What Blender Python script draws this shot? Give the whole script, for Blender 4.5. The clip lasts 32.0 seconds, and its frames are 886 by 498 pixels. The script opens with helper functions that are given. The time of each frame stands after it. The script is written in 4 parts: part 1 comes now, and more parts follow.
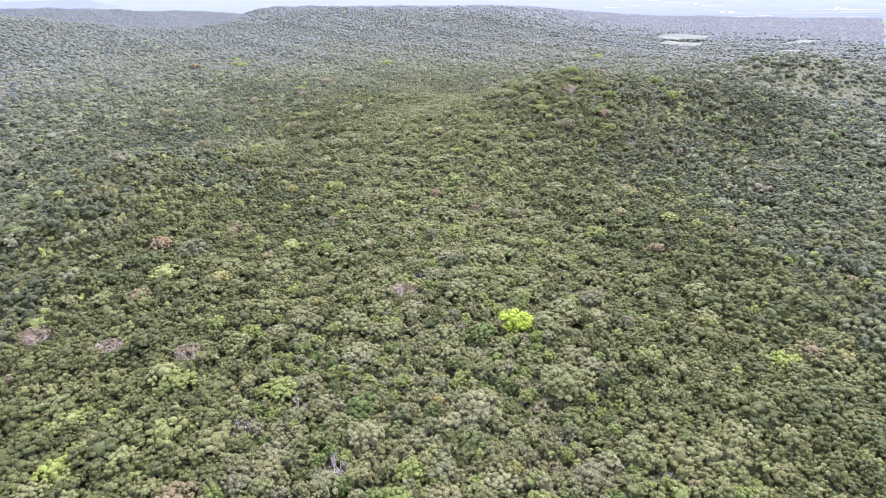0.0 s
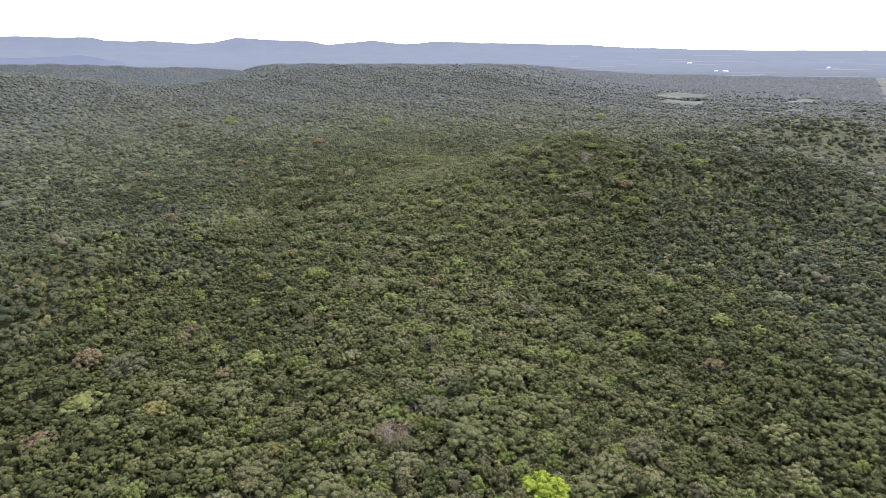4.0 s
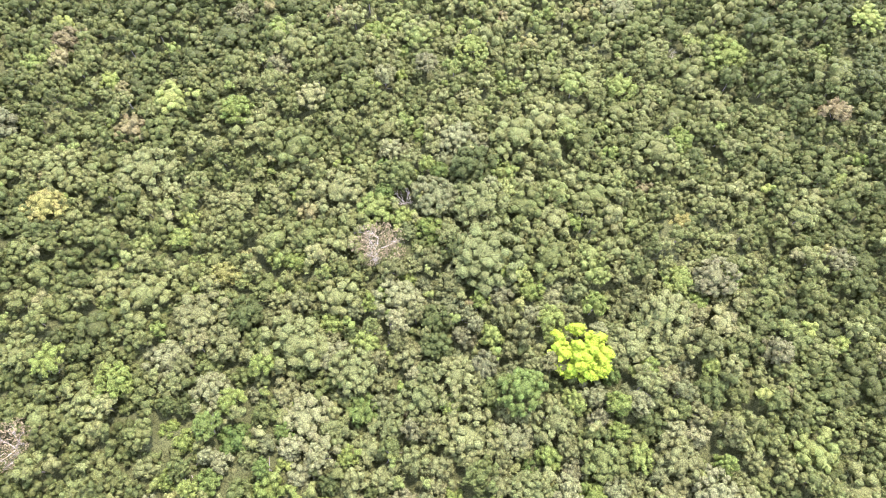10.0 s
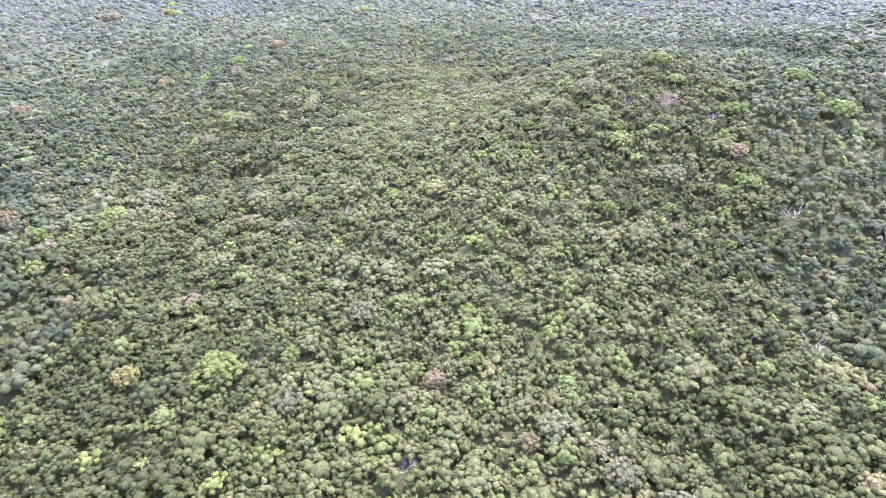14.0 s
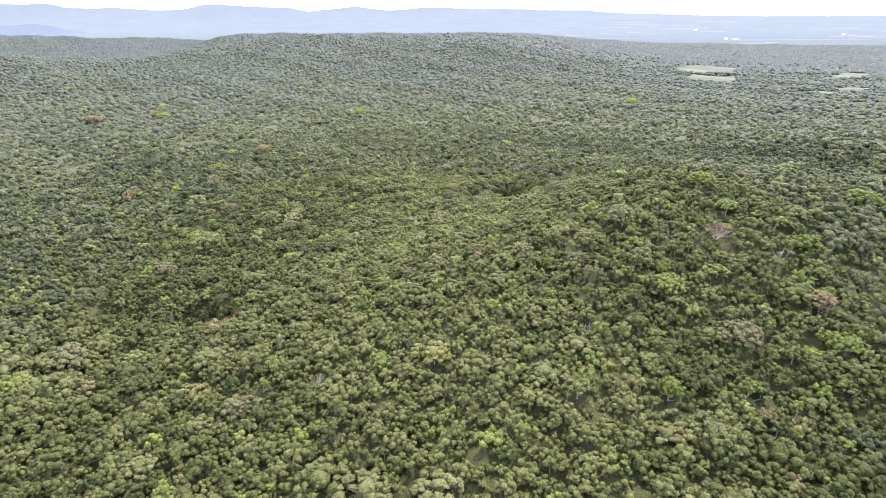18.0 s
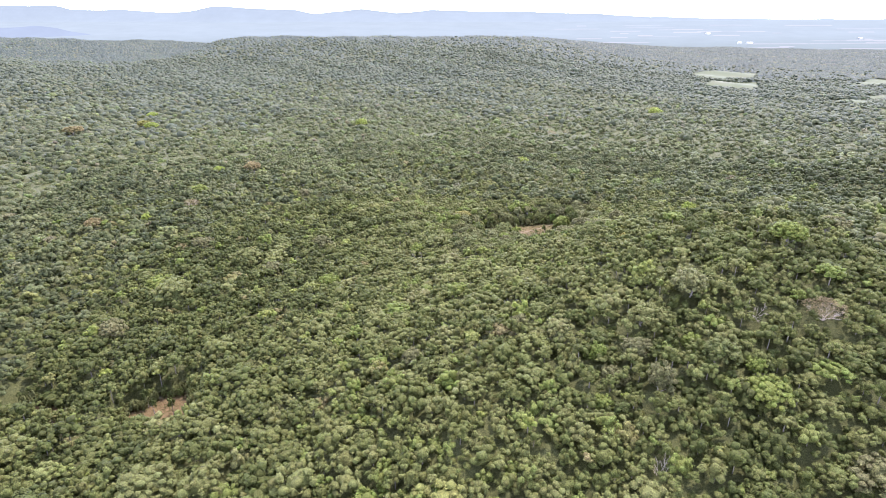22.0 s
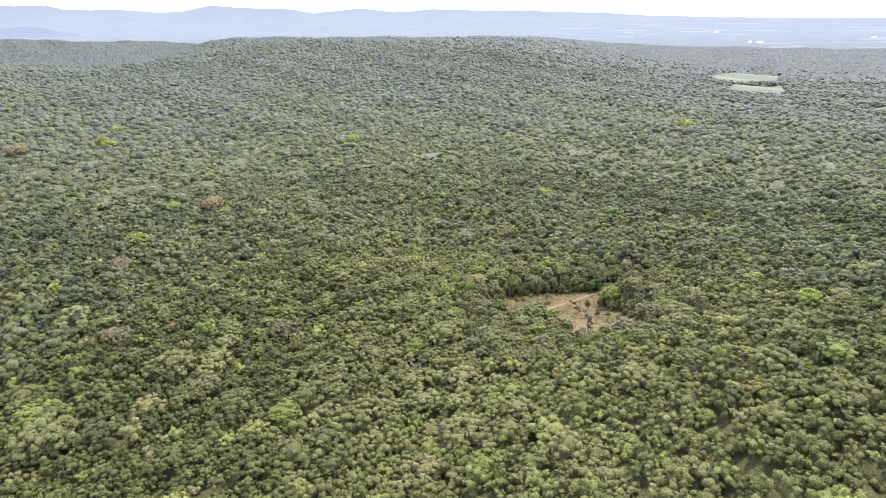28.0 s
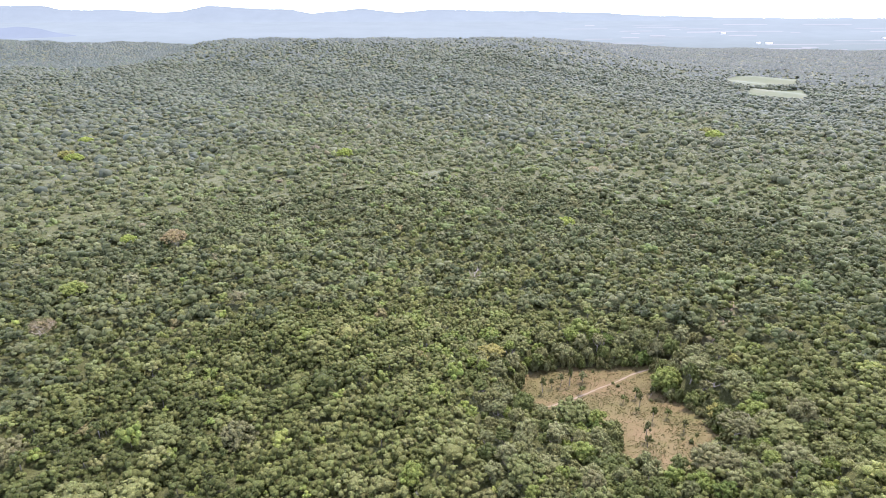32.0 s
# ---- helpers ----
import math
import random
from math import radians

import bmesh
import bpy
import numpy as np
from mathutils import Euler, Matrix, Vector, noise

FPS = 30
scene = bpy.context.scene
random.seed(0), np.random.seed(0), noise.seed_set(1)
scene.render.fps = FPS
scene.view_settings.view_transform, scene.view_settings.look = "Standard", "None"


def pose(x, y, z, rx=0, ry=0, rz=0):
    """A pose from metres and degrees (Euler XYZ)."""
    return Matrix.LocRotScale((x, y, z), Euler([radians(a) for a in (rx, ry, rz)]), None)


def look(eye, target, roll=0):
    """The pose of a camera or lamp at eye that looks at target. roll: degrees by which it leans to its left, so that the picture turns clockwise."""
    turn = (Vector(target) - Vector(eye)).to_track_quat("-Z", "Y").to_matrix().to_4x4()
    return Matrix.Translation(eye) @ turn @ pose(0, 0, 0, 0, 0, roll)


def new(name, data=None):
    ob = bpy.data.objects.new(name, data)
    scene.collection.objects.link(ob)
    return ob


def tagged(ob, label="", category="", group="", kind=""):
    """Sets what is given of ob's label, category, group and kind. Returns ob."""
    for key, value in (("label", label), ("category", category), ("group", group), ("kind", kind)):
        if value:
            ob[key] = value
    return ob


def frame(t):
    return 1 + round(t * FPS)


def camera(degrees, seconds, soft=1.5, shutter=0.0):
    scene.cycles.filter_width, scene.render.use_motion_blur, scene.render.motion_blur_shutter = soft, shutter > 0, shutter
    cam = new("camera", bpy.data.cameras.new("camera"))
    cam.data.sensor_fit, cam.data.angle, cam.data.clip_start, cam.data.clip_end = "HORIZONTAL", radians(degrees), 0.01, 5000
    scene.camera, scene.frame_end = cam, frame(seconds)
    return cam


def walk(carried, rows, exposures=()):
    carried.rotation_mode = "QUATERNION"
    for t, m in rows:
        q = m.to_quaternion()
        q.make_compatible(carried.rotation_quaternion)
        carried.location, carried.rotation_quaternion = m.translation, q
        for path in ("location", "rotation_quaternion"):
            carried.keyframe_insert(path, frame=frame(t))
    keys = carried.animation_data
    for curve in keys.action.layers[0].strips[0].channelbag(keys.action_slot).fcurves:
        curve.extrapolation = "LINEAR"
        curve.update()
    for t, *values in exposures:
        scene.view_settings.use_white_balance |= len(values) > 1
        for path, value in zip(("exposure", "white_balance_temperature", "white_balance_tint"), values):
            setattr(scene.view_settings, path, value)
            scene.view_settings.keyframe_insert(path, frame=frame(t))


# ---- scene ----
cam = camera(75.28, 32.0, soft=0.8)
PATH = [  # seconds, x, y, z, tilt, lean, turn
    (0.0, 0.05, 0.00, 114.99, -24.48, -0.20, -0.95),
    (0.5, -0.11, 7.24, 114.98, -24.48, -0.11, -0.99),
    (1.0, -0.29, 14.46, 114.96, -24.48, -0.02, -1.02),
    (1.5, -0.44, 21.70, 114.96, -24.50, 0.04, -1.04),
    (2.0, -0.53, 28.95, 114.98, -24.47, 0.08, -1.04),
    (2.5, -0.52, 36.27, 115.06, -24.45, 0.09, -1.02),
    (4.5, -0.45, 65.09, 115.39, -18.52, 0.07, -1.28),
    (5.0, -0.63, 71.89, 115.35, -25.46, 0.11, -1.37),
    (5.5, -0.80, 78.69, 115.34, -35.26, 0.16, -1.49),
    (6.0, -0.86, 85.66, 115.47, -45.82, 0.20, -1.61),
    (6.5, -0.76, 92.82, 115.81, -56.15, 0.20, -1.69),
    (7.0, -0.55, 100.10, 116.30, -66.39, 0.17, -1.73),
    (7.5, -0.31, 107.48, 116.80, -75.27, 0.09, -1.72),
    (8.0, -0.13, 114.94, 117.21, -75.49, 0.02, -1.66),
    (8.5, -0.01, 122.54, 117.52, -74.26, -0.02, -1.62),
    (9.0, 0.09, 130.28, 117.78, -70.33, -0.07, -1.58),
    (9.5, 0.16, 138.01, 117.98, -66.40, -0.10, -1.58),
    (10.0, 0.19, 145.59, 118.09, -62.33, -0.08, -1.61),
    (10.5, 0.15, 152.91, 118.09, -58.18, -0.06, -1.63),
    (11.0, 0.06, 160.08, 117.99, -54.17, -0.07, -1.65),
    (11.5, -0.03, 167.25, 117.86, -50.28, -0.11, -1.69),
    (12.0, -0.07, 174.59, 117.76, -46.32, -0.15, -1.74),
    (12.5, -0.02, 182.16, 117.70, -42.37, -0.17, -1.79),
    (13.0, 0.08, 189.88, 117.67, -38.40, -0.19, -1.78),
    (13.5, 0.18, 197.64, 117.62, -34.48, -0.21, -1.72),
    (14.0, 0.20, 205.39, 117.52, -31.01, -0.24, -1.67),
    (14.5, 0.09, 213.14, 117.36, -27.55, -0.25, -1.70),
    (15.0, -0.09, 220.92, 117.15, -24.05, -0.21, -1.83),
    (15.5, -0.28, 228.65, 116.93, -20.91, -0.15, -1.97),
    (17.5, -0.29, 257.97, 116.04, -22.42, -0.22, -2.21),
    (18.0, -0.24, 265.04, 115.86, -22.38, -0.10, -2.28),
    (18.5, -0.23, 271.98, 115.70, -22.30, 0.02, -2.30),
    (19.0, -0.22, 278.79, 115.56, -22.22, 0.11, -2.24),
    (19.5, -0.21, 285.60, 115.47, -22.20, 0.18, -2.11),
    (20.0, -0.18, 292.52, 115.45, -22.16, 0.21, -2.00),
    (20.5, -0.06, 299.59, 115.53, -22.13, 0.20, -1.91),
    (21.0, 0.12, 306.75, 115.69, -22.11, 0.16, -1.80),
    (21.5, 0.24, 313.96, 115.88, -22.11, 0.11, -1.68),
    (22.0, 0.17, 321.19, 116.07, -22.15, 0.02, -1.64),
    (22.5, -0.25, 328.41, 116.24, -22.19, -0.03, -1.75),
    (23.0, -0.91, 335.65, 116.43, -22.22, -0.01, -1.98),
    (23.5, -1.53, 342.94, 116.61, -22.25, 0.03, -2.14),
    (24.0, -1.86, 350.31, 116.76, -22.26, 0.06, -2.20),
    (24.5, -1.74, 357.72, 116.90, -22.21, 0.03, -2.19),
    (25.0, -1.35, 365.17, 117.02, -22.28, -0.09, -2.15),
    (25.5, -0.89, 372.74, 117.12, -22.33, -0.24, -2.11),
    (27.5, -0.37, 405.64, 117.17, -22.20, -0.11, -1.64),
    (28.0, -0.32, 413.88, 117.14, -22.24, -0.13, -1.58),
    (28.5, -0.19, 421.77, 117.12, -22.27, -0.13, -1.50),
    (29.0, -0.04, 429.46, 117.09, -22.26, -0.12, -1.39),
    (29.5, 0.10, 437.10, 117.05, -22.24, -0.12, -1.28),
    (30.0, 0.18, 444.85, 116.99, -22.20, -0.14, -1.22),
    (30.5, 0.19, 452.76, 116.87, -22.19, -0.16, -1.23),
    (31.0, 0.13, 460.74, 116.73, -22.17, -0.16, -1.31),
    (31.5, 0.06, 468.75, 116.57, -22.16, -0.12, -1.41),
    (32.0, -0.01, 476.74, 116.42, -22.20, -0.09, -1.46),
]


def aim(tilt, lean, turn):
    """The camera's turn: level and facing +y at zero, then turned to the left, tilted up and leaned."""
    return (Matrix.Rotation(radians(turn), 4, "Z") @ Matrix.Rotation(radians(90 + tilt), 4, "X")
            @ Matrix.Rotation(radians(lean), 4, "Z"))


EXPOSURES = [(0.0, 3.4, 5480, 43), (2.5, 3.4, 5480, 43), (4.5, 2.17, 5800, 32), (5.0, 3.09, 5540, 31), (5.5, 3.66, 5690, 30), (6.0, 3.84, 5790, 28),
             (7.0, 3.76, 5880, 24), (9.0, 3.7, 5950, 22), (10.0, 3.83, 5780, 29), (12.0, 3.88, 5340, 42), (13.0, 3.88, 5260, 46), (14.0, 3.86, 5160, 49),
             (15.0, 3.59, 5350, 46), (15.5, 3.32, 5500, 42), (17.5, 3.14, 5850, 30), (20.0, 3.15, 5900, 29), (32.0, 3.07, 5900, 29)]
walk(cam, [(t, Matrix.Translation((x, y, z)) @ aim(tilt, lean, turn)) for t, x, y, z, tilt, lean, turn in PATH], EXPOSURES)

# ---- daylight: a high, hazy sun ahead of the flight ----
SUN_UP, SUN_TURN = radians(62), radians(32)  # turn: from +y towards +x
world = bpy.data.worlds.new("sky")
scene.world = world
world.use_nodes = True
wn = world.node_tree
sky = wn.nodes.new("ShaderNodeTexSky")
sky.sky_type, sky.sun_disc = "NISHITA", False
sky.sun_elevation, sky.sun_rotation = SUN_UP, SUN_TURN
sky.air_density, sky.dust_density, sky.ozone_density = 1.0, 0.4, 1.0
milky = wn.nodes.new("ShaderNodeHueSaturation")  # a milky, hazy sky
milky.inputs["Saturation"].default_value = 0.55
wn.links.new(sky.outputs["Color"], milky.inputs["Color"])
wn.links.new(milky.outputs["Color"], wn.nodes["Background"].inputs["Color"])
wn.nodes["Background"].inputs["Strength"].default_value = 0.15
sun = new("sun", bpy.data.lights.new("sun", "SUN"))
sun.data.energy, sun.data.angle, sun.data.color = 1.45, radians(4.0), (1.0, 0.95, 0.86)
sun.matrix_world = look((math.sin(SUN_TURN) * math.cos(SUN_UP) * 500, math.cos(SUN_TURN) * math.cos(SUN_UP) * 500,
                         math.sin(SUN_UP) * 500), (0, 0, 0))

# ---- materials ----


def node_material(name, rough=0.8, spec=0.2):
    m = bpy.data.materials.new(name)
    m.use_nodes = True
    b = m.node_tree.nodes["Principled BSDF"]
    b.inputs["Roughness"].default_value = rough
    b.inputs["Specular IOR Level"].default_value = spec
    return m, m.node_tree, b


def ramp(tree, source, stops, mode="LINEAR"):
    r = tree.nodes.new("ShaderNodeValToRGB")
    r.color_ramp.interpolation = mode
    while len(r.color_ramp.elements) < len(stops):
        r.color_ramp.elements.new(0.5)
    for e, (at, c) in zip(r.color_ramp.elements, stops):
        e.position, e.color = at, (*c, 1)
    tree.links.new(source, r.inputs[0])
    return r.outputs[0]


def noise_node(tree, scale, detail=3.0, rough=0.6):
    g, n = tree.nodes.new("ShaderNodeNewGeometry"), tree.nodes.new("ShaderNodeTexNoise")
    n.inputs["Scale"].default_value, n.inputs["Detail"].default_value, n.inputs["Roughness"].default_value = scale, detail, rough
    tree.links.new(g.outputs["Position"], n.inputs["Vector"])
    return n.outputs["Fac"]


def scaled(tree, value, low, high):
    """Maps 0..1 to low..high."""
    m = tree.nodes.new("ShaderNodeMapRange")
    m.inputs["To Min"].default_value, m.inputs["To Max"].default_value = low, high
    tree.links.new(value, m.inputs["Value"])
    return m.outputs[0]


def multiplied(tree, a, b):
    m = tree.nodes.new("ShaderNodeMath")
    m.operation = "MULTIPLY"
    tree.links.new(a, m.inputs[0]), tree.links.new(b, m.inputs[1])
    return m.outputs[0]


def leaf_material(name, stops, per_tree, shine=0.1, through_light=0.42, vary=0.155, relief=0.35):
    """Leaves: a colour for each tree from stops, lighter and darker sprays, fine relief, some light through the leaf."""
    m, t, b = node_material(name, 0.6, shine)
    if per_tree == "object":
        src = t.nodes.new("ShaderNodeObjectInfo").outputs["Random"]
    else:
        a = t.nodes.new("ShaderNodeAttribute")
        a.attribute_name = "species"
        src = a.outputs["Fac"]
    base = ramp(t, src, stops)
    g = t.nodes.new("ShaderNodeNewGeometry")
    fine, grain = noise_node(t, 1.4, 3.0, 0.7), noise_node(t, 3.6, 3.0, 0.8)
    spray = scaled(t, g.outputs["Random Per Island"], 1 - 0.8 * vary, 1 + 0.8 * vary)
    patch = multiplied(t, scaled(t, noise_node(t, 0.35, 2.0), 1 - vary, 1 + vary), scaled(t, fine, 1 - 2 * vary, 1 + 2 * vary))
    hsv = t.nodes.new("ShaderNodeHueSaturation")
    hsv.inputs["Saturation"].default_value = 1.0
    mottle = t.nodes.new("ShaderNodeMapRange")
    for key, value in (("From Min", 0.34), ("From Max", 0.66), ("To Min", 1 - 4.2 * vary), ("To Max", 1 + 4.2 * vary)):
        mottle.inputs[key].default_value = value
    t.links.new(grain, mottle.inputs["Value"])
    patch = multiplied(t, patch, mottle.outputs[0])
    t.links.new(base, hsv.inputs["Color"])
    t.links.new(multiplied(t, spray, patch), hsv.inputs["Value"])
    t.links.new(scaled(t, g.outputs["Random Per Island"], 0.488, 0.512), hsv.inputs["Hue"])
    t.links.new(hsv.outputs[0], b.inputs["Base Color"])
    bp = t.nodes.new("ShaderNodeBump")
    bp.inputs["Strength"].default_value, bp.inputs["Distance"].default_value = 0.9, relief
    rise = t.nodes.new("ShaderNodeMath")
    rise.operation = "MULTIPLY_ADD"
    rise.inputs[1].default_value = 0.7
    t.links.new(grain, rise.inputs[0]), t.links.new(fine, rise.inputs[2])
    t.links.new(rise.outputs[0], bp.inputs["Height"]), t.links.new(bp.outputs[0], b.inputs["Normal"])
    tr, mix = t.nodes.new("ShaderNodeBsdfTranslucent"), t.nodes.new("ShaderNodeMixShader")
    mix.inputs[0].default_value = through_light
    t.links.new(hsv.outputs[0], tr.inputs["Color"])
    t.links.new(b.outputs[0], mix.inputs[1]), t.links.new(tr.outputs[0], mix.inputs[2])
    t.links.new(mix.outputs[0], t.nodes["Material Output"].inputs["Surface"])
    return m


def rough_material(name, stops, scale, bump=0.0, rough=0.9, fine=6.0):
    """Soil, bark, dry grass: two scales of noise in one ramp, with relief."""
    m, t, b = node_material(name, rough, 0.15)
    wide, small = noise_node(t, scale, 4.0), noise_node(t, scale * fine, 5.0, 0.7)
    mixed = t.nodes.new("ShaderNodeMath")
    mixed.operation = "MULTIPLY_ADD"
    t.links.new(small, mixed.inputs[0])
    mixed.inputs[1].default_value = 0.45
    t.links.new(scaled(t, wide, -0.05, 0.6), mixed.inputs[2])
    t.links.new(ramp(t, mixed.outputs[0], stops), b.inputs["Base Color"])
    if bump:
        bp = t.nodes.new("ShaderNodeBump")
        bp.inputs["Strength"].default_value, bp.inputs["Distance"].default_value = 0.7, bump
        t.links.new(small, bp.inputs["Height"])
        t.links.new(bp.outputs[0], b.inputs["Normal"])
    return m


WOOD_STOPS = [(0.0, (0.057, 0.066, 0.021)), (0.2, (0.077, 0.087, 0.027)), (0.42, (0.097, 0.106, 0.036)),
              (0.58, (0.112, 0.118, 0.043)), (0.74, (0.126, 0.130, 0.052)), (0.84, (0.116, 0.143, 0.036)),
              (0.92, (0.146, 0.144, 0.064)), (0.975, (0.150, 0.176, 0.042)), (1.0, (0.148, 0.124, 0.064))]
LEAVES = leaf_material("forest_leaves", [(p, (r * 1.02, g, b * 0.78)) for p, (r, g, b) in WOOD_STOPS], "attribute")
# haze painted into the leaf colour: each farther stand greyer and bluer
SLIGHT_HAZE_LEAVES = leaf_material("slight_haze_leaves", [(p, (r * 0.88, g * 0.88, b * 0.84 + 0.003)) for p, (r, g, b) in WOOD_STOPS], "attribute", 0.1, 0.4, 0.15)
MID_HAZE_LEAVES = leaf_material("mid_haze_leaves", [(p, (r * 0.74 + 0.005, g * 0.74 + 0.005, b * 0.74 + 0.009)) for p, (r, g, b) in WOOD_STOPS], "attribute", 0.1, 0.4, 0.12)
FAR_HAZE_LEAVES = leaf_material("far_haze_leaves", [(p, (r * 0.62 + 0.014, g * 0.62 + 0.017, b * 0.62 + 0.023)) for p, (r, g, b) in WOOD_STOPS], "attribute", 0.1, 0.4, 0.05, 0.2)
# strongest haze tint, painted into the leaves of the farthest trees
RIM_HAZE_LEAVES = leaf_material("rim_haze_leaves", [(p, (r * 0.42 + 0.020, g * 0.42 + 0.027, b * 0.42 + 0.035)) for p, (r, g, b) in WOOD_STOPS], "attribute", 0.1, 0.4, 0.03, 0.1)
BARK = rough_material("bark", [(0.2, (0.10, 0.085, 0.065)), (0.7, (0.24, 0.21, 0.17)), (0.9, (0.33, 0.30, 0.26))], 0.8)
PALE_BARK = rough_material("weathered_wood", [(0.2, (0.25, 0.21, 0.155)), (0.7, (0.36, 0.31, 0.24)), (0.9, (0.44, 0.40, 0.33))], 0.8)
WITHERED = leaf_material("withered_leaves", [(0.0, (0.165, 0.130, 0.066)), (1.0, (0.20, 0.157, 0.080))], "object")
SHRUBS = leaf_material("shrub_leaves", [(0.0, (0.068, 0.074, 0.022)), (1.0, (0.078, 0.080, 0.026))], "object", 0.1, 0.35, 0.16, 0.6)
LITTER = rough_material("leaf_litter", [(0.15, (0.040, 0.038, 0.018)), (0.5, (0.070, 0.066, 0.030)), (0.8, (0.110, 0.090, 0.050))], 0.05, 0.2)
SOIL = rough_material("dry_soil", [(0.22, (0.052, 0.055, 0.013)), (0.36, (0.062, 0.053, 0.015)), (0.48, (0.070, 0.053, 0.018)), (0.6, (0.080, 0.054, 0.021)), (0.78, (0.094, 0.066, 0.029))], 0.07, 0.12, fine=11.0)
BARE_SOIL = rough_material("bare_soil", [(0.2, (0.066, 0.050, 0.017)), (0.45, (0.080, 0.052, 0.020)), (0.6, (0.088, 0.054, 0.022)), (0.8, (0.102, 0.068, 0.030))], 0.1, 0.1, fine=9.0)
TRACK = rough_material("trodden_earth", [(0.2, (0.10, 0.074, 0.042)), (0.6, (0.14, 0.108, 0.068)), (0.9, (0.175, 0.14, 0.095))], 0.3, 0.03)
FIELD = rough_material("field_grass", [(0.25, (0.038, 0.047, 0.017)), (0.5, (0.053, 0.059, 0.023)), (0.75, (0.075, 0.068, 0.035))], 0.02)

# ---- lie of the land ----


def bump_at(x, y, cx, cy, high, sx, sy, turn):
    c, s = math.cos(turn), math.sin(turn)
    u, v = (c * (x - cx) + s * (y - cy)) / sx, (-s * (x - cx) + c * (y - cy)) / sy
    return high * np.exp(-0.5 * (u * u + v * v))


def step_at(v, a, b):
    k = np.clip((v - a) / (b - a), 0, 1)
    return k * k * (3 - 2 * k)


def canopy(x, y):
    """The mean height of the tree tops."""
    x, y = np.asarray(x, float), np.asarray(y, float)
    z = 4.0 + 0.7 * x / 100 * (1 - step_at(y, 800, 1200)) - 3.0 * step_at(y, 700, 1100)
    z = z - 3.5 * np.exp(-((y - 150) / 60) ** 2)
    z = z + bump_at(x, y, 112, 506, 39.7, 102, 60.7, 0.72)        # wooded spur
    z = z + bump_at(x, y, 243, 484, 28, 85, 46.5, 0.2)
    z = z + bump_at(x, y, 395, 668, 36, 118, 52, 0.1)
    z = z + bump_at(x, y, -179, 323, 22, 27.8, 72.5, -0.08)       # low rise on the other side
    z = z + bump_at(x, y, -1000, 1330, 62, 240, 260, 0.0)         # hill above the valley
    rim = 2090 + 0.9 * np.maximum(0, x - 200)                     # the plateau's wooded rim
    z = z + 55 * np.exp(-0.5 * ((y - rim) / 300) ** 2) * step_at(x, -720, -520) * (1 - 0.75 * step_at(x, 200, 1100))
    z = z + 44 * np.exp(-0.5 * ((y - 2350) / 260) ** 2) * (1 - step_at(x, -1350, -800))
    z = z + bump_at(x, y, -1040, 2800, 24, 150, 150, 0.0)
    z = z - 16 * step_at(x, 200, 700) * step_at(y, 900, 1500) - 20 * step_at(y, 2500, 3200)
    z = z + 2.2 * np.sin(x / 47.0 + 1.3) * np.sin(y / 61.0) + 1.6 * np.sin(x / 23.0 + y / 31.0)
    return z


ROOM = 9.5  # from the ground to the tree tops


def ground_z(x, y):
    return canopy(x, y) - ROOM

# ---- mesh helpers ----
rng = np.random.default_rng(7)


def mesh_from(name, verts, tris, materials, index=None, species=None):
    """One mesh out of arrays of corners and triangles."""
    me = bpy.data.meshes.new(name)
    n, k = len(verts), len(tris)
    me.vertices.add(n)
    me.vertices.foreach_set("co", np.ascontiguousarray(verts, np.float32).ravel())
    me.loops.add(3 * k)
    me.loops.foreach_set("vertex_index", np.ascontiguousarray(tris, np.int32).ravel())
    me.polygons.add(k)
    me.polygons.foreach_set("loop_start", np.arange(0, 3 * k, 3, dtype=np.int32))
    if index is not None:
        me.polygons.foreach_set("material_index", np.ascontiguousarray(index, np.int32))
    for m in materials:
        me.materials.append(m)
    if species is not None:
        a = me.attributes.new("species", "FLOAT", "POINT")
        a.data.foreach_set("value", np.ascontiguousarray(species, np.float32))
    me.update(calc_edges=True)
    return me


def joined(pieces):
    """Corners and triangles of several (verts, tris) as one."""
    verts, tris, n = [], [], 0
    for v, f in pieces:
        verts.append(v), tris.append(np.asarray(f) + n)
        n += len(v)
    return np.concatenate(verts), np.concatenate(tris)


def tube(points, radii, sides=5):
    """A tapered limb along points."""
    points = np.asarray(points, float)
    verts, tris = [], []
    for i, (p, r) in enumerate(zip(points, radii)):
        d = points[min(i + 1, len(points) - 1)] - points[max(i - 1, 0)]
        d = d / (np.linalg.norm(d) + 1e-9)
        a = np.cross(d, (1, 0, 0) if abs(d[0]) < 0.8 else (0, 1, 0))
        a /= np.linalg.norm(a)
        b = np.cross(d, a)
        for s in range(sides):
            w = 2 * math.pi * s / sides
            verts.append(p + r * (math.cos(w) * a + math.sin(w) * b))
    for i in range(len(points) - 1):
        for s in range(sides):
            q, o = i * sides, (s + 1) % sides
            tris += [(q + s, q + o, q + sides + o), (q + s, q + sides + o, q + sides + s)]
    return np.array(verts), np.array(tris)


# ---- crowns: a dome of many leafy puffs, covered with sprays of leaves ----
GOLDEN = (1 + math.sqrt(5)) / 2


